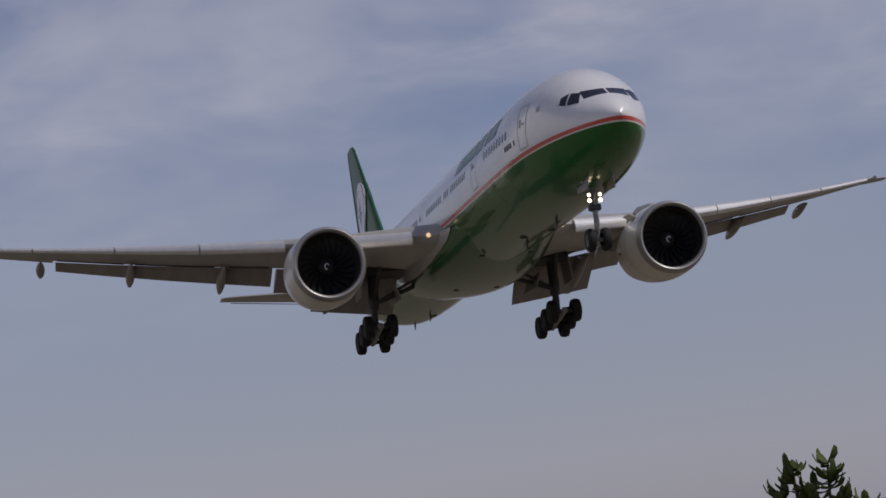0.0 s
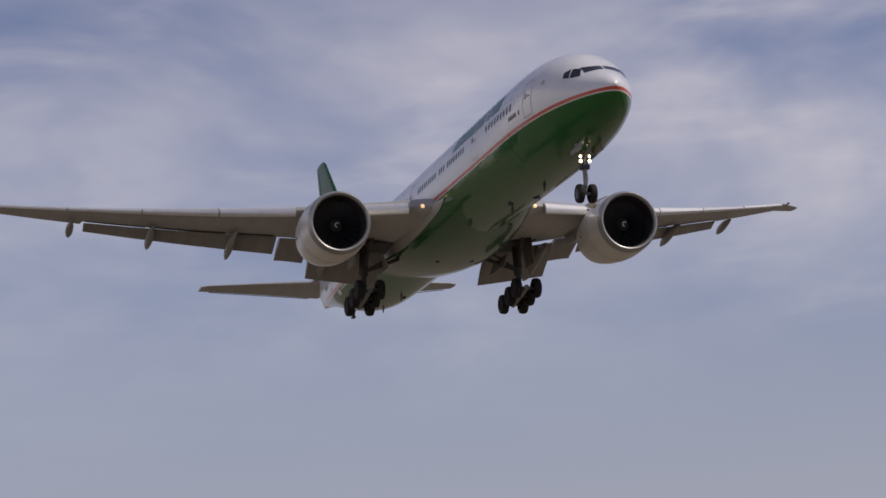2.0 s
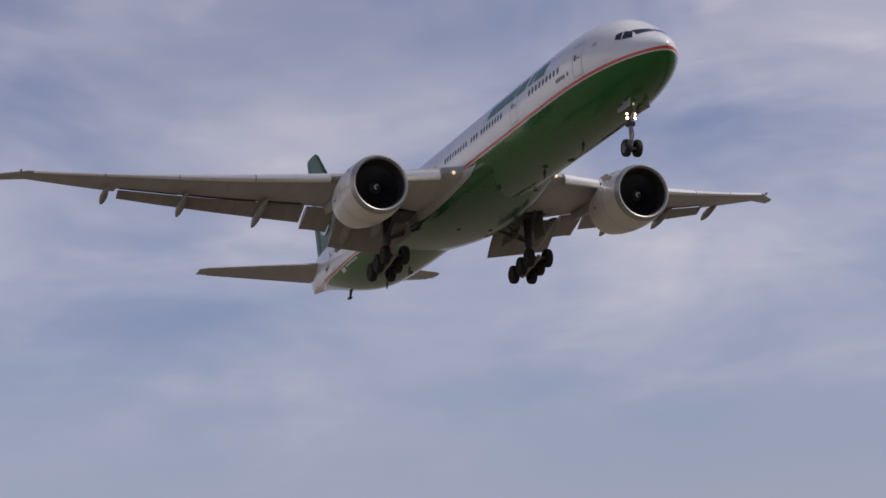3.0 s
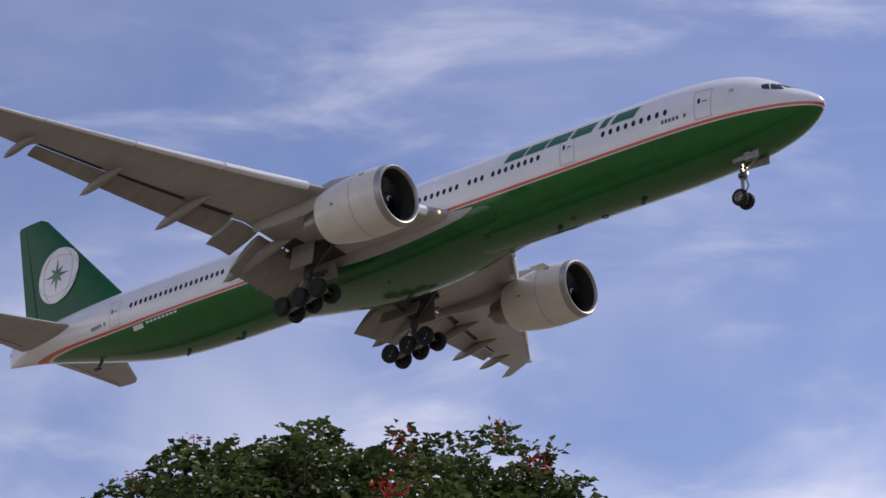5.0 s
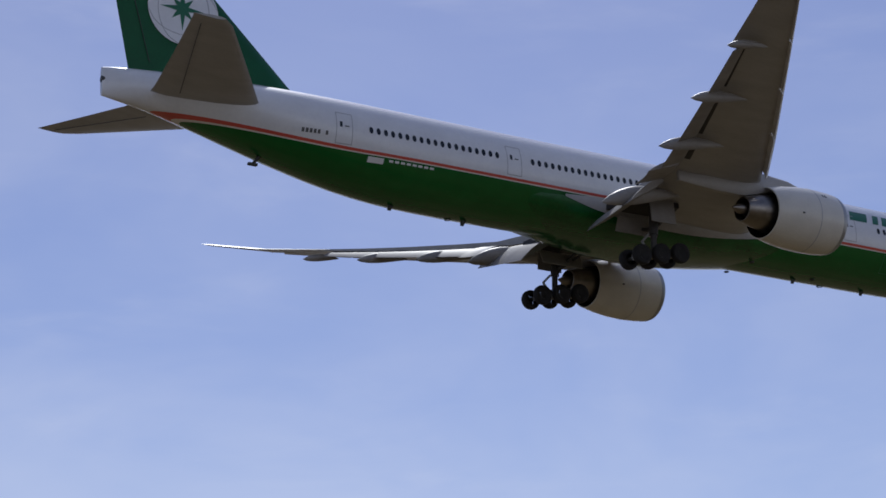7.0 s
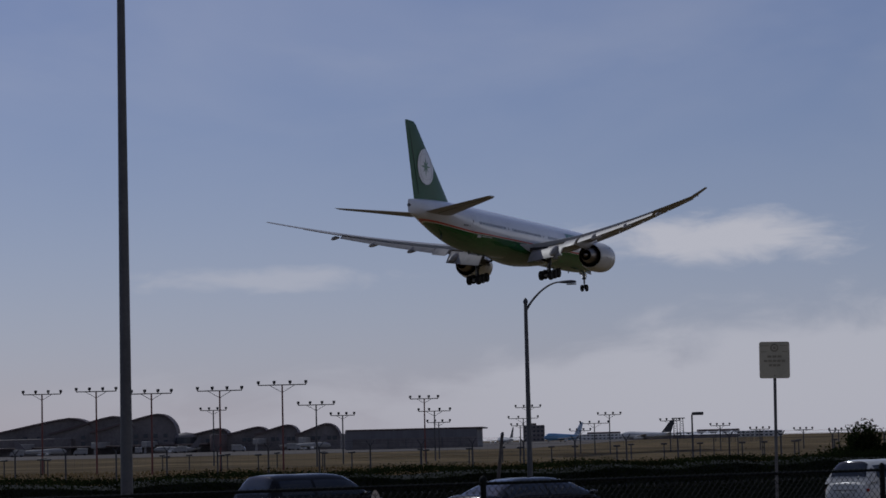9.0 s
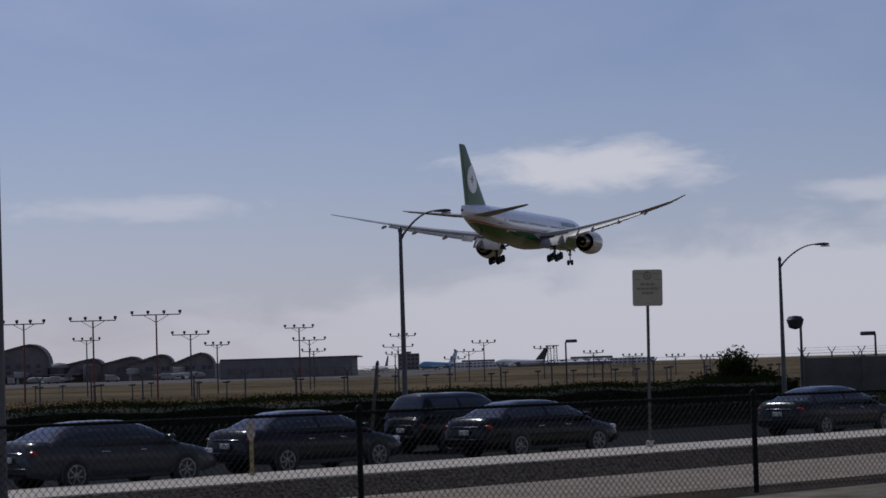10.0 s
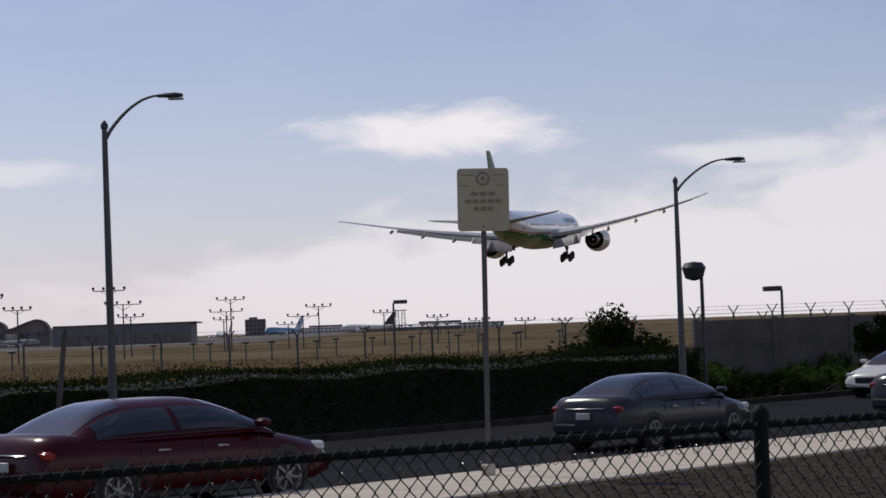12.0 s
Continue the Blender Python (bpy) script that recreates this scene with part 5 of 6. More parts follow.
def parked_airliner(x, y, turn, scale, body_mat, tail_mat, label):
    """A smaller build of an airliner, parked far off on the apron."""
    p = thing("parked_airliner", label, "airplane", at=pose(x, y, 0, 0, 0, turn))
    k = scale
    prof = [(0, .05), (1.5, 1.6), (4, 2.6), (8, 3.2), (14, 3.3), (45, 3.3), (52, 2.9), (60, 1.7), (66, .5), (67, .1)]
    rings = []
    for s, r in prof:
        hump = 1.9 * max(0, 1 - abs(s - 11) / 11) ** .6 if 0 < s < 22 else 0
        rings.append([(-s * k, r * k * math.cos(a), (5.2 + (.035 * max(0, s - 50)) + r * math.sin(a) + (hump * max(0, math.sin(a)))) * k) for a in [2 * math.pi * i / 20 for i in range(20)]])
    part("fuselage", mesh_of(*loft(rings), body_mat), p)
    for q in (-1, 1):
        part("wing", mesh_of(*loft([[(-20 * k, q * 3 * k, 4.2 * k), (-33 * k, q * 3 * k, 4.0 * k), (-33 * k, q * 3 * k, 3.6 * k), (-20 * k, q * 3 * k, 3.4 * k)], [(-41 * k, q * 31 * k, 6.6 * k), (-45 * k, q * 31 * k, 6.6 * k), (-45 * k, q * 31 * k, 6.4 * k), (-41 * k, q * 31 * k, 6.4 * k)]]), pale_far), p)
        part("tailplane", mesh_of(*loft([[(-56 * k, q * 1 * k, 6.6 * k), (-64 * k, q * 1 * k, 6.6 * k), (-64 * k, q * 1 * k, 6.3 * k), (-56 * k, q * 1 * k, 6.3 * k)], [(-65 * k, q * 11 * k, 7.6 * k), (-68 * k, q * 11 * k, 7.6 * k), (-68 * k, q * 11 * k, 7.5 * k), (-65 * k, q * 11 * k, 7.5 * k)]]), pale_far), p)
        for yy, ss in ((11.7, 22), (21, 31)):
            part("engine", mesh_of(*lathe([(-ss * k, 1.0 * k), ((-ss - .3) * k, 1.35 * k), ((-ss - 3) * k, 1.3 * k), ((-ss - 5) * k, .7 * k)], "x", 16, (0, q * yy * k, 2.3 * k), True), pale_far), p)
        part("main_gear", mesh_of(*join(tube((-32 * k, q * 3 * k, 3 * k), (-32 * k, q * 3 * k, .6 * k), .25 * k), lathe([(-.8 * k, .65 * k), (.8 * k, .65 * k)], "y", 12, (-32 * k, q * 3 * k, .65 * k), True)), tyre_rubber), p)
    part("nose_gear", mesh_of(*join(tube((-7 * k, 0, 3 * k), (-7 * k, 0, .6 * k), .2 * k), lathe([(-.5 * k, .6 * k), (.5 * k, .6 * k)], "y", 12, (-7 * k, 0, .6 * k), True)), tyre_rubber), p)
    part("fin", mesh_of(*loft([[(-52 * k, .4 * k, 8 * k), (-64 * k, .1 * k, 8 * k), (-64 * k, -.1 * k, 8 * k), (-52 * k, -.4 * k, 8 * k)], [(-64 * k, .15 * k, 22 * k), (-69 * k, .05 * k, 22 * k), (-69 * k, -.05 * k, 22 * k), (-64 * k, -.15 * k, 22 * k)]]), tail_mat), p)


blue_paint = material("sky_blue_paint", (.14, .29, .47), .3, var=.08, scale=.2)
parked_airliner(-22.5, 1330, 230, .52, blue_paint, material("pale_blue_paint", (.38, .47, .60), .35, var=.08), "distant sky-blue jumbo jet parked on the apron")
parked_airliner(24, 1480, 160, .55, pale_far, dark_steel, "distant white airliner with a dark tail on the apron")
parked_airliner(-44, 1180, 110, .38, pale_far, dark_steel, "distant small white airliner on the apron")
for x, turn, k in ((-200, 8, .30), (-166, 186, .27), (-117, 184, .27), (-97, 6, .30), (-240, 5, .3)):
    parked_airliner(x, 868, turn, k, pale_grey, material("dusky_tail", (.10, .09, .10), .4, var=.1), "distant white airliner parked before the terminal")


def apron_vehicle(x, y, turn, paint, label):
    """A small service van with a cab, a box body and wheels."""
    v = thing("service_van", label, "van", "service vehicles on the apron", at=pose(x, y, .06, 0, 0, turn))
    part("box_body", mesh_of(*box(-2.6, .9, -1, 1, .55, 2.7, .08), paint), v)
    part("cab", mesh_of(*loft([[(.95, -.95, .5), (.95, .95, .5), (.95, .9, 2.2), (.95, -.9, 2.2)], [(1.7, -.95, .5), (1.7, .95, .5), (1.7, .85, 2.1), (1.7, -.85, 2.1)], [(2.5, -.9, .5), (2.5, .9, .5), (2.5, .85, 1.15), (2.5, -.85, 1.15)]]), paint), v)
    part("windscreen", mesh_of(*loft([[(1.76, -.78, 2.02), (1.76, .78, 2.02)], [(2.44, -.8, 1.24), (2.44, .8, 1.24)]], False, False), glass_far), v)
    for wx in (-1.7, 1.6):
        for wy in (-.9, .9):
            part("wheel", mesh_of(*lathe([(-.12, .38), (.12, .38)], "y", 12, (wx, wy, .38), True), tyre_rubber), v)


rnd = random.Random(12)
for k in range(7):
    apron_vehicle(-232 + 21 * k + rnd.uniform(-4, 4), 845 + rnd.uniform(-20, 15), rnd.choice((0, 180, 90)), pale_grey, "small pale service van on the apron")


def leaning_post(x0, z0, x1, z1, y):
    p = thing("leaning_post", "old leaning wooden post beside the hedge", "post")
    part("shaft", mesh_of(*tube((x0, y, z0), (x1, y, z1), .055, .045, 9), material("old_wood", (.12, .10, .08), .9, var=.3, scale=5)), p)
    part("cap", mesh_of(*tube((x1, y, z1), (x1 + .02, y, z1 + .1), .06, .03, 9), dark_steel), p)


def razor_coil():
    c = thing("razor_wire_coil", "coiled razor wire on the airfield fence", "wire coil")
    ring = mesh_of(*lathe([(-.008, .30), (0, .312), (.008, .30)], "x", 18), steel_grey, name="loop")
    for k in range(16):
        part("loop", ring, c, at=pose(6.6 + .16 * k, 121.6, 2.0 + .03 * math.sin(k), 0, 0, 25 * math.sin(k * 1.3)))
    for x in (6.5, 7.8, 9.1):
        part("post", mesh_of(*tube((x, 121.6, 0), (x, 121.6, 1.95), .03, n=6), dark_steel), c)


razor_coil()
leaning_post(-3.05, 0, -2.8, 2.25, 60.4)


# ---- vehicles on the road: x forward ----
car_glass = material("car_glass", (.012, .014, .016), .05, var=.1, scale=3, coat=.5, spec=.5)
chrome = material("chrome", (.7, .7, .7), .12, metal=1, var=.04)
rim_metal = material("rim_alloy", (.20, .20, .20), .4, metal=.6, var=.1, scale=8)
tail_red = material("tail_lamp", (.25, .012, .010), .2, var=.1)
head_clear = material("head_lamp", (.55, .55, .55), .1, var=.1)
black_trim = material("black_trim", (.015, .015, .016), .6, var=.2)
plate_pale = material("plate_pale", (.55, .55, .5), .5)

SEDAN = dict(length=4.75, width=.90, hood=((2.37, .55), (2.30, .68), (2.0, .80), (1.5, .90), (1.05, .96)), deck=((-1.6, 1.06), (-2.05, 1.07), (-2.28, 1.02), (-2.37, .86), (-2.40, .60)), belt=.97, base=(-2.02, 1.35), roof=(-1.0, .30), top=1.42, tumble=.58)
SUV = dict(length=4.8, width=.94, hood=((2.38, .70), (2.28, .88), (1.7, 1.02), (1.05, 1.10)), deck=((-1.9, 1.12), (-2.2, 1.10), (-2.36, 1.0), (-2.40, .62)), belt=1.10, base=(-2.28, 1.15), roof=(-1.95, .30), top=1.72, tumble=.68)


def car(name, spec, paint, label, category, size=.92):
    """A car; size: 1 for a full-size model, less for a compact one."""
    c = thing(name, label, category, "traffic on the road")
    c.scale = (size, size, size)
    w, belt = spec["width"], spec["belt"]
    line = list(spec["hood"]) + [(.3, belt + .02), (-.8, belt + .03)] + list(spec["deck"])
    rings = []
    for x, z in line:
        end = min(1, max(0, (abs(x) - 1.9) / .5))
        ww = w * (1 - .16 * end ** 1.5)
        low = .24 + .10 * end
        half = [(0, z), (ww * .55, z - .01), (ww * .86, z - .05), (ww * .97, z - .16), (ww, max(low + .15, z * .62)), (ww * .985, low + .10), (ww * .93, low), (0, low - .02)]
        rings.append([(x, y, q) for y, q in half] + [(x, -y, q) for y, q in reversed(half[1:-1])])
    body = part("body", mesh_of(*loft(rings), paint, sharp=50), c)
    # cabin: one smooth shell, with the windows set into it
    (b0, b1), (r0, r1), top = spec["base"], spec["roof"], spec["top"]
    keys = [(b0, 0.0), (b0 + (r0 - b0) * .55, .66), (r0, .95), ((r0 + r1) / 2, 1.0), (r1, .94), (r1 + (b1 - r1) * .5, .58), (b1, 0.0)]
    tall = top - belt

    def roofline(x):
        for k in range(len(keys) - 1):
            (xa, ha), (xb, hb) = keys[k], keys[k + 1]
            if x <= xb + 1e-6:
                sl = []
                for n in (k, k + 1):
                    lo, hi = keys[max(0, n - 1)], keys[min(len(keys) - 1, n + 1)]
                    sl.append((hi[1] - lo[1]) / (hi[0] - lo[0]))
                u, d = max(0, (x - xa) / (xb - xa)), xb - xa
                return max(0, (2 * u ** 3 - 3 * u * u + 1) * ha + (u ** 3 - 2 * u * u + u) * d * sl[0] + (3 * u * u - 2 * u ** 3) * hb + (u ** 3 - u * u) * d * sl[1])
        return 0.0

    def deck_height(x):
        for (xa, za), (xb, zb) in zip(line, line[1:]):
            if xb <= x <= xa:
                return zb + (za - zb) * (x - xb) / (xa - xb)
        return belt

    def shell(x, a):
        h = tall * roofline(x) + .05 * min(1, roofline(x) * 8)
        cy, sz = math.cos(radians(a)), math.sin(radians(a))
        z = h * max(0, sz) ** .62
        y = w * .93 * math.copysign(abs(cy) ** .42, cy) * (1 - (1 - spec["tumble"] / (w * .93)) * (z / tall) ** 1.2)
        return Vector((x, y, min(belt, deck_height(x)) - .05 + z))

    def patch(x0, x1, a0, a1, out=0.0, nx=10, na=8):
        rows = []
        for i in range(nx + 1):
            x = x0 + (x1 - x0) * i / nx
            row = []
            for q in range(na + 1):
                a = a0 + (a1 - a0) * q / na
                v = shell(x, a)
                n = (shell(min(b1, x + .02), a) - shell(max(b0, x - .02), a)).cross(shell(x, min(180, a + 2)) - shell(x, max(0, a - 2)))
                if n.length > 1e-9:
                    n.normalize()
                    v = v + n * (out if n.dot(Vector((0, math.cos(radians(a)), 1))) > 0 else -out)
                row.append(v)
            rows.append(row)
        return loft(rows, False, False)

    part("cabin", mesh_of(*patch(b0, b1, 0, 180, 0, 40, 36), paint, sharp=70), c)
    part("windscreen", mesh_of(*patch(r1 + .04, b1 - .05, 48, 132, .006, 12, 14), car_glass), c, "dark tinted windscreen")
    part("rear_window", mesh_of(*patch(b0 + .06, r0 - .02, 50, 130, .006, 12, 14), car_glass), c, "dark tinted rear window")
    mid_x = (r0 + r1) / 2 + .05
    for q in (-1, 1):
        for x0, x1 in ((b0 + .42, mid_x - .045), (mid_x + .045, b1 - .30)):
            lo, hi = (4, 40) if q > 0 else (176, 140)
            part("side_window", mesh_of(*patch(x0, x1, lo, hi, .006, 12, 7), car_glass), c, "dark tinted side window")
        part("window_trim", mesh_of(*tube((b1 - .25, q * w * .94, belt + .005), (b0 + .35, q * w * .94, belt + .005), .009, n=6), black_trim), c)
        part("sill", mesh_of(*box(-1.0, 1.0, min(q * w * .90, q * w * 1.0), max(q * w * .90, q * w * 1.0), .2, .3, .02), black_trim), c)
        part("mirror", mesh_of(*box(b1 - .42, b1 - .27, min(q * w * .93, q * (w + .15)), max(q * w * .93, q * (w + .15)), belt + .01, belt + .12, .03), paint), c)
        part("tail_lamp", mesh_of(*box(-2.36, -2.12, min(q * .60, q * w * .89), max(q * .60, q * w * .89), .75, .87, .03), tail_red), c)
        part("head_lamp", mesh_of(*box(2.02, 2.27, min(q * .50, q * w * .88), max(q * .50, q * w * .88), .60, .73, .03), head_clear), c)
        for x in (.35, -.62):
            part("door_handle", mesh_of(*box(x - .10, x + .10, min(q * w * .97, q * w * 1.02), max(q * w * .97, q * w * 1.02), belt - .20, belt - .165, .008), chrome), c)
        for x in (1.02, .08, -.92):
            part("door_seam", mesh_of(*tube((x, q * w * 1.0, .32), (x - .05, q * w * .985, belt - .10), .007, n=5), black_trim), c)
        for x in (1.45, -1.38):
            # black disc behind the wheel, painted as the shade inside its arch
            part("wheel_arch_shade", mesh_of(*lathe([(q * w * .80, .365), (q * w * 1.002, .365), (q * w * 1.003, .02)], "y", 26, (x, 0, .36)), black_trim), c)
            wheel = part("wheel", mesh_of(*lathe([(-.11, .21), (-.11, .29), (-.08, .325), (.08, .325), (.11, .29), (.11, .21)], "y", 26), tyre_rubber), c, at=pose(x, q * (w - .085), .325))
            spokes = [lathe([(q * .085, .235), (q * .118, .225), (q * .118, .195), (q * .09, .185)], "y", 26), lathe([(q * .07, .06), (q * .105, .055), (q * .11, .01)], "y", 12)]
            for k in range(7):
                spokes.append(moved(box(-.018, .018, min(q * .08, q * .105), max(q * .08, q * .105), .04, .21), pose(0, 0, 0, 0, 360 * k / 7)))
            part("rim", mesh_of(*join(*spokes), rim_metal), wheel)
    part("rear_bumper", mesh_of(*box(-2.44, -2.2, -w * .82, w * .82, .34, .56, .05), paint), c)
    part("front_grille", mesh_of(*box(2.26, 2.40, -.42, .42, .42, .62, .03), black_trim), c)
    part("plate_bar", mesh_of(*box(-2.46, -2.43, -.16, .16, .62, .74, .006), plate_pale), c)
    part("rear_trim", mesh_of(*box(-2.41, -2.36, -.45, .45, .80, .83, .008), chrome), c)
    return c


def car_paint(name, colour):
    return material(name, colour, .2, var=.05, scale=.6, coat=.08, spec=.2)


silver, dark_grey, near_black = car_paint("silver_car_paint", (.046, .047, .050)), car_paint("grey_car_paint", (.016, .017, .020)), car_paint("black_car_paint", (.008, .008, .009))
deep_red, car_white, blue_silver = car_paint("red_car_paint", (.045, .003, .005)), car_paint("white_car_paint", (.62, .60, .55)), car_paint("blue_silver_paint", (.034, .036, .043))
silver_sedan = car("sedan", SEDAN, silver, "silver four-door sedan driving along the road", "car")
grey_sedan = car("sedan", SEDAN, dark_grey, "dark grey four-door sedan driving along the road", "car")
black_sedan = car("sedan", SEDAN, near_black, "black four-door sedan driving along the road", "car")
dark_suv = car("sport_utility_vehicle", SUV, near_black, "dark sport utility vehicle driving along the road", "car", .86)
lead_sedan = car("sedan", SEDAN, dark_grey, "grey sedan far along the road", "car")
white_suv = car("sport_utility_vehicle", SUV, car_white, "white sport utility vehicle driving along the road", "car", .82)
late_sedan = car("sedan", SEDAN, blue_silver, "blue-silver sedan driving along the road", "car", .86)
red_sedan = car("sedan", SEDAN, deep_red, "deep red four-door sedan close to the kerb", "car", .98)
oncoming_car = car("sedan", SEDAN, car_white, "pale sedan coming the other way", "car", .85)


# ---- trees before the camera ----
bark = material("tree_bark", (.085, .065, .050), .9, var=.35, scale=4, bump=.6)
coral_leaf = leaf_material("coral_tree_leaf", (.026, .046, .012), (.135, .165, .055))
coral_leaf_light = leaf_material("young_leaf", (.055, .085, .018), (.125, .155, .045))
leathery_leaf = leaf_material("leathery_leaf", (.060, .090, .025), (.18, .21, .065))
flower_red = material("coral_flower", (.50, .040, .018), .6, var=.25, scale=5)


def spray_mesh(tips, mat, rnd):
    """Sprays of oval leaves that spread and droop from the tips of twigs."""
    verts, faces = [], []
    for tip, out in tips:
        for i in range(9):
            a = 2.4 * i + rnd.uniform(-.4, .4)
            d = (out * .7 + Vector((math.cos(a), math.sin(a), rnd.uniform(-.55, .35)))).normalized()
            side = d.cross(Vector((rnd.gauss(0, .55), rnd.gauss(0, .55), 1))).normalized()
            up = side.cross(d)
            L = rnd.uniform(.08, .135)
            s = tip + d * .02 + Vector((rnd.gauss(0, .045), rnd.gauss(0, .045), rnd.gauss(0, .04)))
            W = L * .36
            k = len(verts)
            verts += [tuple(s), tuple(s + d * L * .45 + side * W + up * .012), tuple(s + d * L - up * L * .25), tuple(s + d * L * .45 - side * W + up * .012)]
            faces += [(k, k + 1, k + 2), (k, k + 2, k + 3)]
    me = bpy.data.meshes.new("sprays")
    me.from_pydata(verts, [], faces)
    me.materials.append(mat)
    return me


def coral_tree(x, y):
    rnd = random.Random(11)
    t = thing("coral_tree", "broad dark green tree with sparse red flower spikes", "tree", at=pose(x, y, 0))
    trunk = [Vector((0, 0, 0)), Vector((.1, .05, 1.2)), Vector((.0, -.1, 2.4)), Vector((.15, 0, 3.4))]
    wood = [pipe(trunk, [.48, .36, .33, .30], 12)]
    clumps = []
    for i in range(260):
        a, v = rnd.uniform(0, 2 * math.pi), rnd.random()
        el = math.asin(v ** 1.15 * .99)
        shell = rnd.uniform(.55, 1.0) ** .6
        R = 5.35 * (1 + .10 * math.sin(3 * a + 1) + .06 * math.sin(7 * a))
        p = Vector((R * math.cos(el) * math.cos(a) * shell, R * math.cos(el) * math.sin(a) * shell, 5.0 + 5.05 * math.sin(el) * shell - .5 * (1 - v)))
        clumps.append((p, rnd.uniform(.42, .86)))
    mains = []
    for k in range(9):
        a = 2 * math.pi * k / 9 + rnd.uniform(-.2, .2)
        e = Vector((2.6 * math.cos(a), 2.6 * math.sin(a), rnd.uniform(5.6, 8.0)))
        m = Vector((1.0 * math.cos(a), 1.0 * math.sin(a), 4.5))
        wood.append(pipe([trunk[-1] - Vector((0, 0, .3)), m, e], [.22, .16, .09], 8))
        mains.append((m, e))
    for p, r in clumps:
        m, e = min(mains, key=lambda q: (q[1] - p).length)
        s = m.lerp(e, rnd.uniform(.35, 1))
        mid = s.lerp(p, .5) + Vector((rnd.gauss(0, .2), rnd.gauss(0, .2), rnd.gauss(-.1, .2)))
        wood.append(pipe([s, mid, p], [.05, .032, .010], 5))
        for _ in range(3):
            q = p + Vector((rnd.gauss(0, 1), rnd.gauss(0, 1), rnd.gauss(.3, .8))).normalized() * r * .9
            wood.append(pipe([mid.lerp(p, .6), q], [.016, .005], 4))
    part("trunk", mesh_of(*join(*wood), bark), t)
    sprays = ([], [])
    petals = []
    for p, r in clumps:
        lean = sprays[0] if rnd.random() < .8 else sprays[1]
        for _ in range(int((92 if p[2] > 8.0 else 62) * r / .65)):
            n = Vector((rnd.gauss(0, 1), rnd.gauss(0, 1), rnd.gauss(.45, .8))).normalized()
            lean.append((p + n * r * rnd.random() ** .3, n))
        if rnd.random() < .34:
            for _ in range(40):
                petals.append((p + Vector((rnd.gauss(0, .08), rnd.gauss(0, .08), r * .85 + rnd.uniform(0, .28))), rnd.uniform(.5, 1)))
    for g, m, n in zip(sprays, (coral_leaf, coral_leaf_light), ("crown", "young_leaves")):
        tagged(part(n, spray_mesh(g, m, rnd), t), kind="stuff")
    tagged(part("flower_spikes", leaves_mesh(petals, .050, flower_red, rnd, .5), t), kind="stuff")


coral_tree(-24.23, -11.07)


def leathery_shrub(x, y, tips):
    """A tall shrub whose shoots end in rosettes of thick oval leaves."""
    rnd = random.Random(21)
    t = thing("tall_shrub", "tall shrub with upright leathery green leaves", "shrub", at=pose(x, y, 0))
    wood = []
    leaf = []
    for k in range(16):
        e = Vector((1.7 * math.cos(k * 2.4), 1.7 * math.sin(k * 2.4), 1.4 + .45 * math.sin(k * 1.3)))
        tips = tips + [tuple(e)]
    for tip in tips:
        e = Vector(tip)
        base = Vector((e[0] * .2, e[1] * .2, .1))
        mid = base.lerp(e, .6) + Vector((rnd.gauss(0, .06), rnd.gauss(0, .06), -.1))
        wood.append(pipe([base, mid, e], [.03, .016, .007], 6))
        for i in range(20):
            a, el = rnd.uniform(0, 6.28), radians(rnd.uniform(-5, 75))
            d = Vector((math.cos(a) * math.cos(el), math.sin(a) * math.cos(el), math.sin(el)))
            s = e - Vector((0, 0, rnd.uniform(0, .14)))
            side = d.cross(Vector((0, 0, 1))).normalized()
            up = side.cross(d)
            L, W = rnd.uniform(.085, .125), rnd.uniform(.021, .031)
            ring = []
            for u, ww in ((0, .15), (.25, .8), (.6, 1), (.88, .7), (1, .1)):
                c = s + d * L * u - up * .02 * math.sin(u * 3)
                ring.append([c + side * W * ww, c + up * .004 - up * .0, c - side * W * ww, c - up * .003])
            leaf.append((loft(ring), i % 4 == 0))
    part("stems", mesh_of(*join(*wood), bark), t)
    tagged(part("leaves", mesh_of(*join(*[p for p, l in leaf if not l]), leathery_leaf), t, "thick oval green leaves"), kind="stuff")
    tagged(part("young_leaves", mesh_of(*join(*[p for p, l in leaf if l]), coral_leaf_light), t), kind="stuff")


leathery_shrub(-8.46, -11.15, [(.06, -.03, 2.36), (-.10, .07, 2.35), (.0, 0, 2.21), (.13, -.08, 2.22), (-.26, .14, 2.13), (-.15, .09, 2.19), (-.03, .02, 2.26)])


# ---- pavement slabs, each a piece of its own ----
slab = mesh_of(*box(.012, 1.488, .012, 2.53, 0, .045, .01), concrete, smooth=False, name="slab")
turn = math.degrees(math.atan2(ALONG[1], ALONG[0]))
rnd = random.Random(6)
for k in range(72):
    p = on_road(-20 + 1.5 * k, 31.7, .098 + rnd.uniform(-.004, .004))
    part("slab", slab, pavement, at=pose(p[0], p[1], p[2], rnd.uniform(-.15, .15), 0, turn))


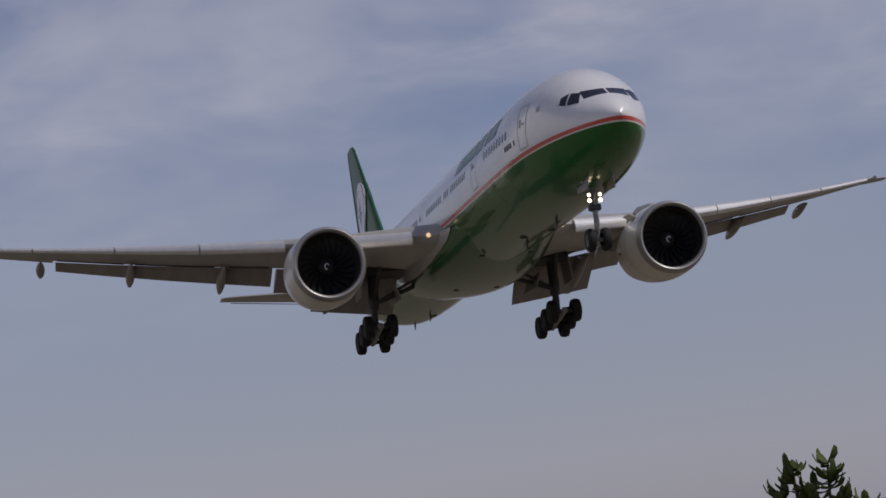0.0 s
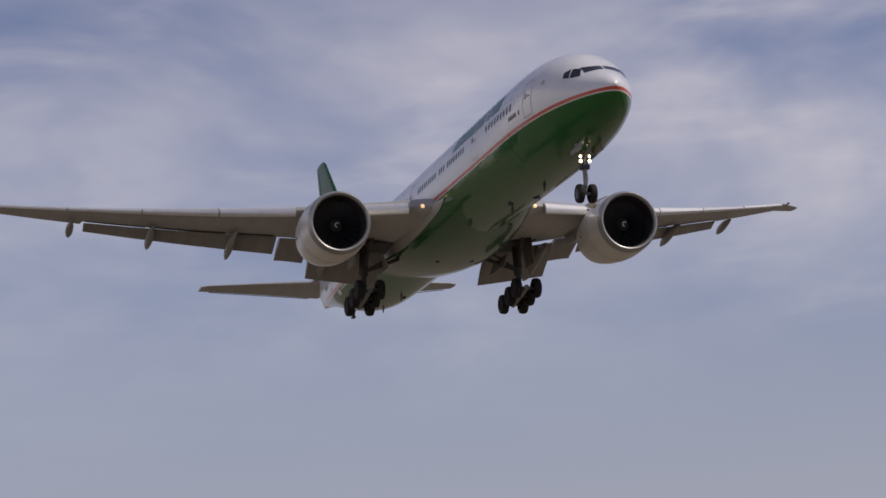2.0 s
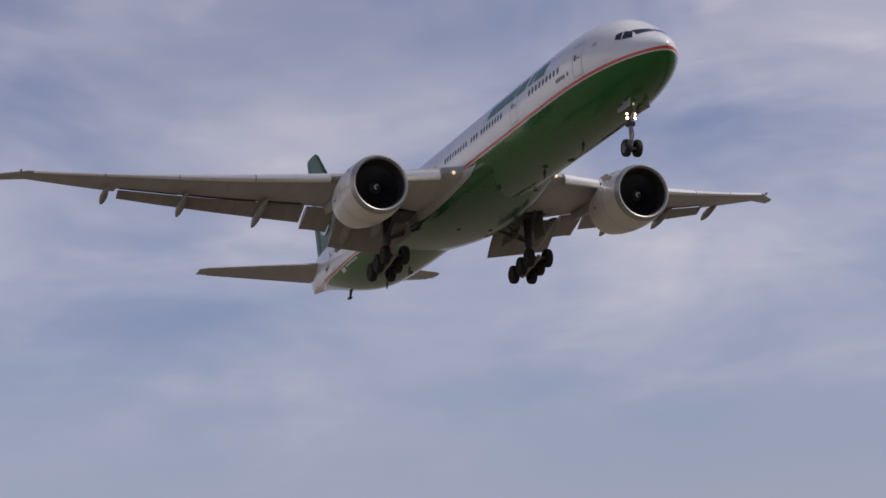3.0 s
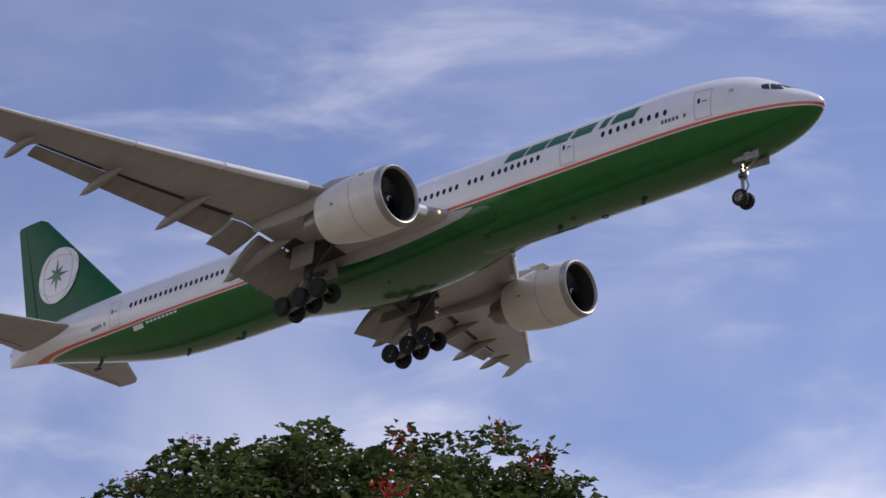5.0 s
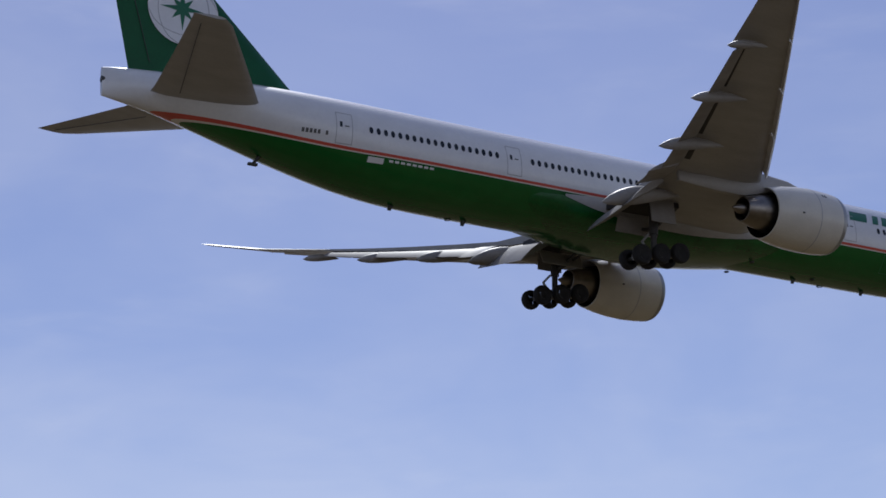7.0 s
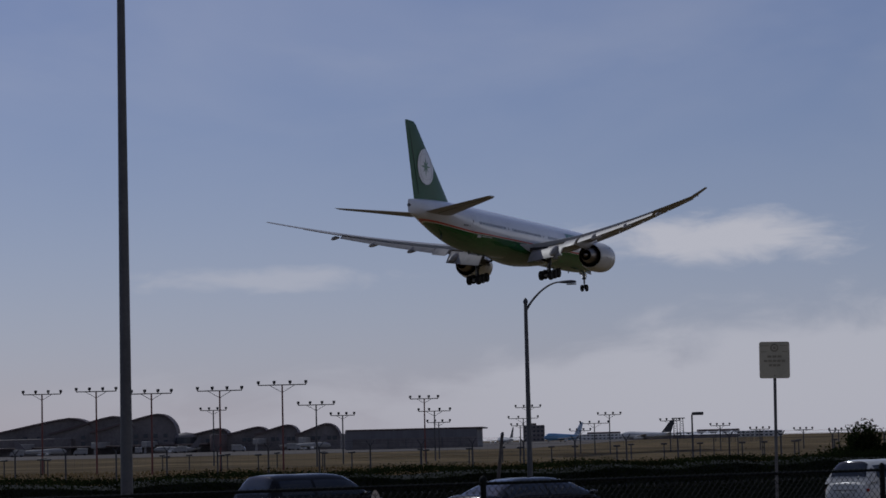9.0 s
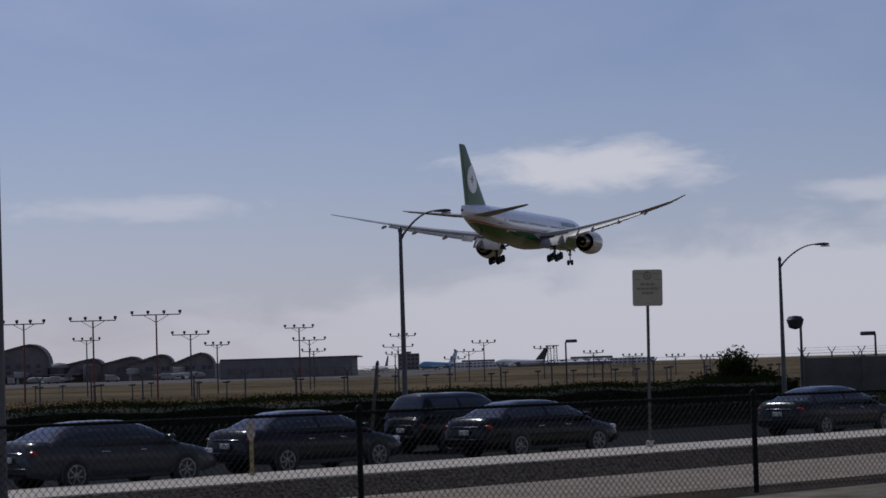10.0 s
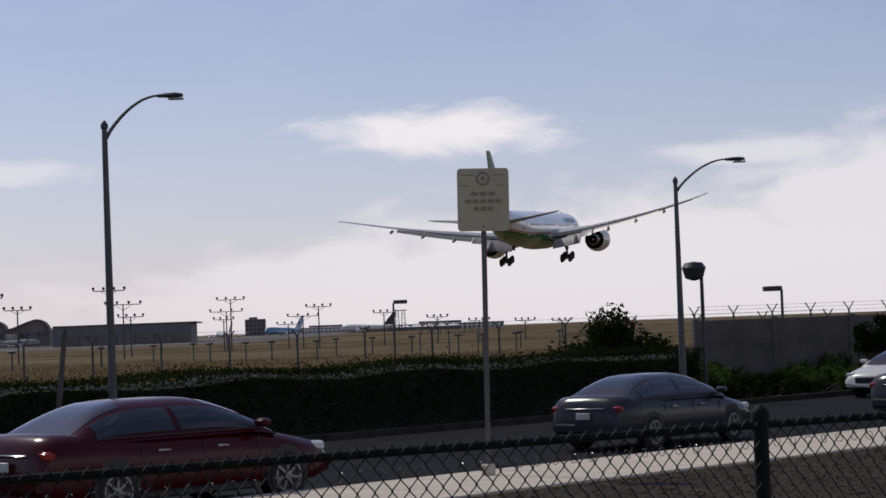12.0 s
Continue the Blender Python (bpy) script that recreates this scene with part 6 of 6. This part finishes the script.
# ---- what moves ----
def drive(vehicle, b, marks, back=False):
    """Keys a vehicle along the road; b: metres across it at the first and the last mark; marks: seconds and metres along; it keeps its pace before and after them."""
    heading = math.degrees(math.atan2(ALONG[1], ALONG[0])) + (180 if back else 0)
    (t0, a0), (t1, a1) = marks[0], marks[1]
    (t2, a2), (t3, a3) = marks[-2], marks[-1]
    rows = list(marks)
    if t0 > 0:
        rows.insert(0, (0.0, a0 - (a1 - a0) / (t1 - t0) * t0))
    if t3 < 12:
        rows.append((12.0, a3 + (a3 - a2) / (t3 - t2) * (12 - t3)))
    keyed = []
    heading += math.degrees(math.atan2(b[1] - b[0], abs(marks[-1][1] - marks[0][1]))) * .8
    for t, a in rows:
        u = min(1, max(0, (t - t0) / (t3 - t0)))
        p = on_road(a, b[0] + (b[1] - b[0]) * u)
        keyed.append((t, pose(p[0], p[1], 0, 0, 0, heading)))
    walk(vehicle, keyed)


def motions():
    walk(airliner, [
        (0.0, pose(-58.44, -79.75, 20.55, -0.500, -0.700, 70.000)),
        (0.5, pose(-61.37, -79.74, 21.85, -0.190, -0.723, 69.971)),
        (1.0, pose(-66.55, -83.02, 24.37, -0.156, -0.710, 69.983)),
        (1.5, pose(-68.20, -85.86, 28.24, -0.441, -0.712, 69.899)),
        (2.0, pose(-76.95, -90.68, 32.84, -0.430, -0.739, 69.961)),
        (2.5, pose(-82.44, -88.43, 36.36, -0.406, -0.783, 70.069)),
        (3.0, pose(-92.13, -88.70, 41.64, -0.351, -0.689, 69.939)),
        (3.5, pose(-107.65, -89.24, 50.17, -0.268, -0.652, 69.784)),
        (4.0, pose(-123.59, -80.57, 58.98, -0.300, -0.675, 69.810)),
        (4.5, pose(-130.18, -51.02, 63.58, -0.557, -0.676, 68.531)),
        (5.0, pose(-121.56, -17.71, 62.96, -1.736, 0.421, 69.436)),
        (5.5, pose(-107.33, 33.04, 57.86, -0.633, -0.805, 70.168)),
        (6.0, pose(-88.70, 79.87, 56.29, -0.607, -1.089, 70.497)),
        (6.5, pose(-78.85, 116.58, 52.04, -0.537, -0.730, 70.074)),
        (7.0, pose(-66.08, 154.68, 49.04, -0.580, -0.431, 69.940)),
        (7.5, pose(-48.28, 203.46, 45.01, -0.660, -0.162, 69.879)),
        (8.0, pose(-26.36, 258.26, 38.69, -0.739, 0.107, 69.819)),
        (8.5, pose(-7.92, 308.28, 32.25, -0.839, 0.374, 69.657)),
        (9.0, pose(2.40, 353.08, 30.44, -0.644, 0.172, 70.698)),
        (9.5, pose(13.24, 401.58, 28.51, -0.795, -0.093, 71.413)),
        (10.0, pose(23.85, 440.68, 26.72, -0.113, -0.400, 71.867)),
        (10.5, pose(36.65, 459.05, 24.97, 0.018, -0.388, 71.635)),
        (11.0, pose(45.01, 463.41, 23.19, -0.008, -0.671, 71.995)),
        (11.5, pose(51.36, 463.90, 21.46, -0.692, -0.980, 72.303)),
        (12.0, pose(53.11, 454.22, 19.93, -1.624, -1.800, 73.170)),
    ])
    drive(silver_sedan, (35.7, 35.8), [(9.5, 15.6), (10.0, 24.0), (10.5, 32.6), (11.0, 40.5), (11.5, 47.2)])
    drive(grey_sedan, (36.3, 36.8), [(10.0, 29.6), (10.5, 37.6), (11.0, 45.4), (11.5, 53.2)])
    drive(black_sedan, (35.9, 36.0), [(9.0, 16.4), (9.5, 27.6), (10.0, 36.2), (10.5, 44.6), (11.0, 52.0)])
    drive(dark_suv, (40.6, 40.8), [(9.5, 33.9), (10.0, 38.4), (10.5, 45.0), (11.0, 52.0), (11.5, 59.2)])
    drive(lead_sedan, (35.9, 36.0), [(9.0, 32.3), (9.5, 39.9), (10.0, 47.6), (10.5, 55.6)])
    drive(white_suv, (36.0, 36.2), [(8.5, 36.6), (9.0, 45.0), (9.5, 53.2)])
    drive(late_sedan, (36.0, 37.2), [(11.0, 30.2), (11.5, 38.2), (12.0, 46.0)])
    drive(red_sedan, (35.7, 35.7), [(11.5, 26.6), (12.0, 33.7)])
    drive(oncoming_car, (43.6, 43.6), [(11.5, 71.5), (12.0, 65.0)], True)


motions()
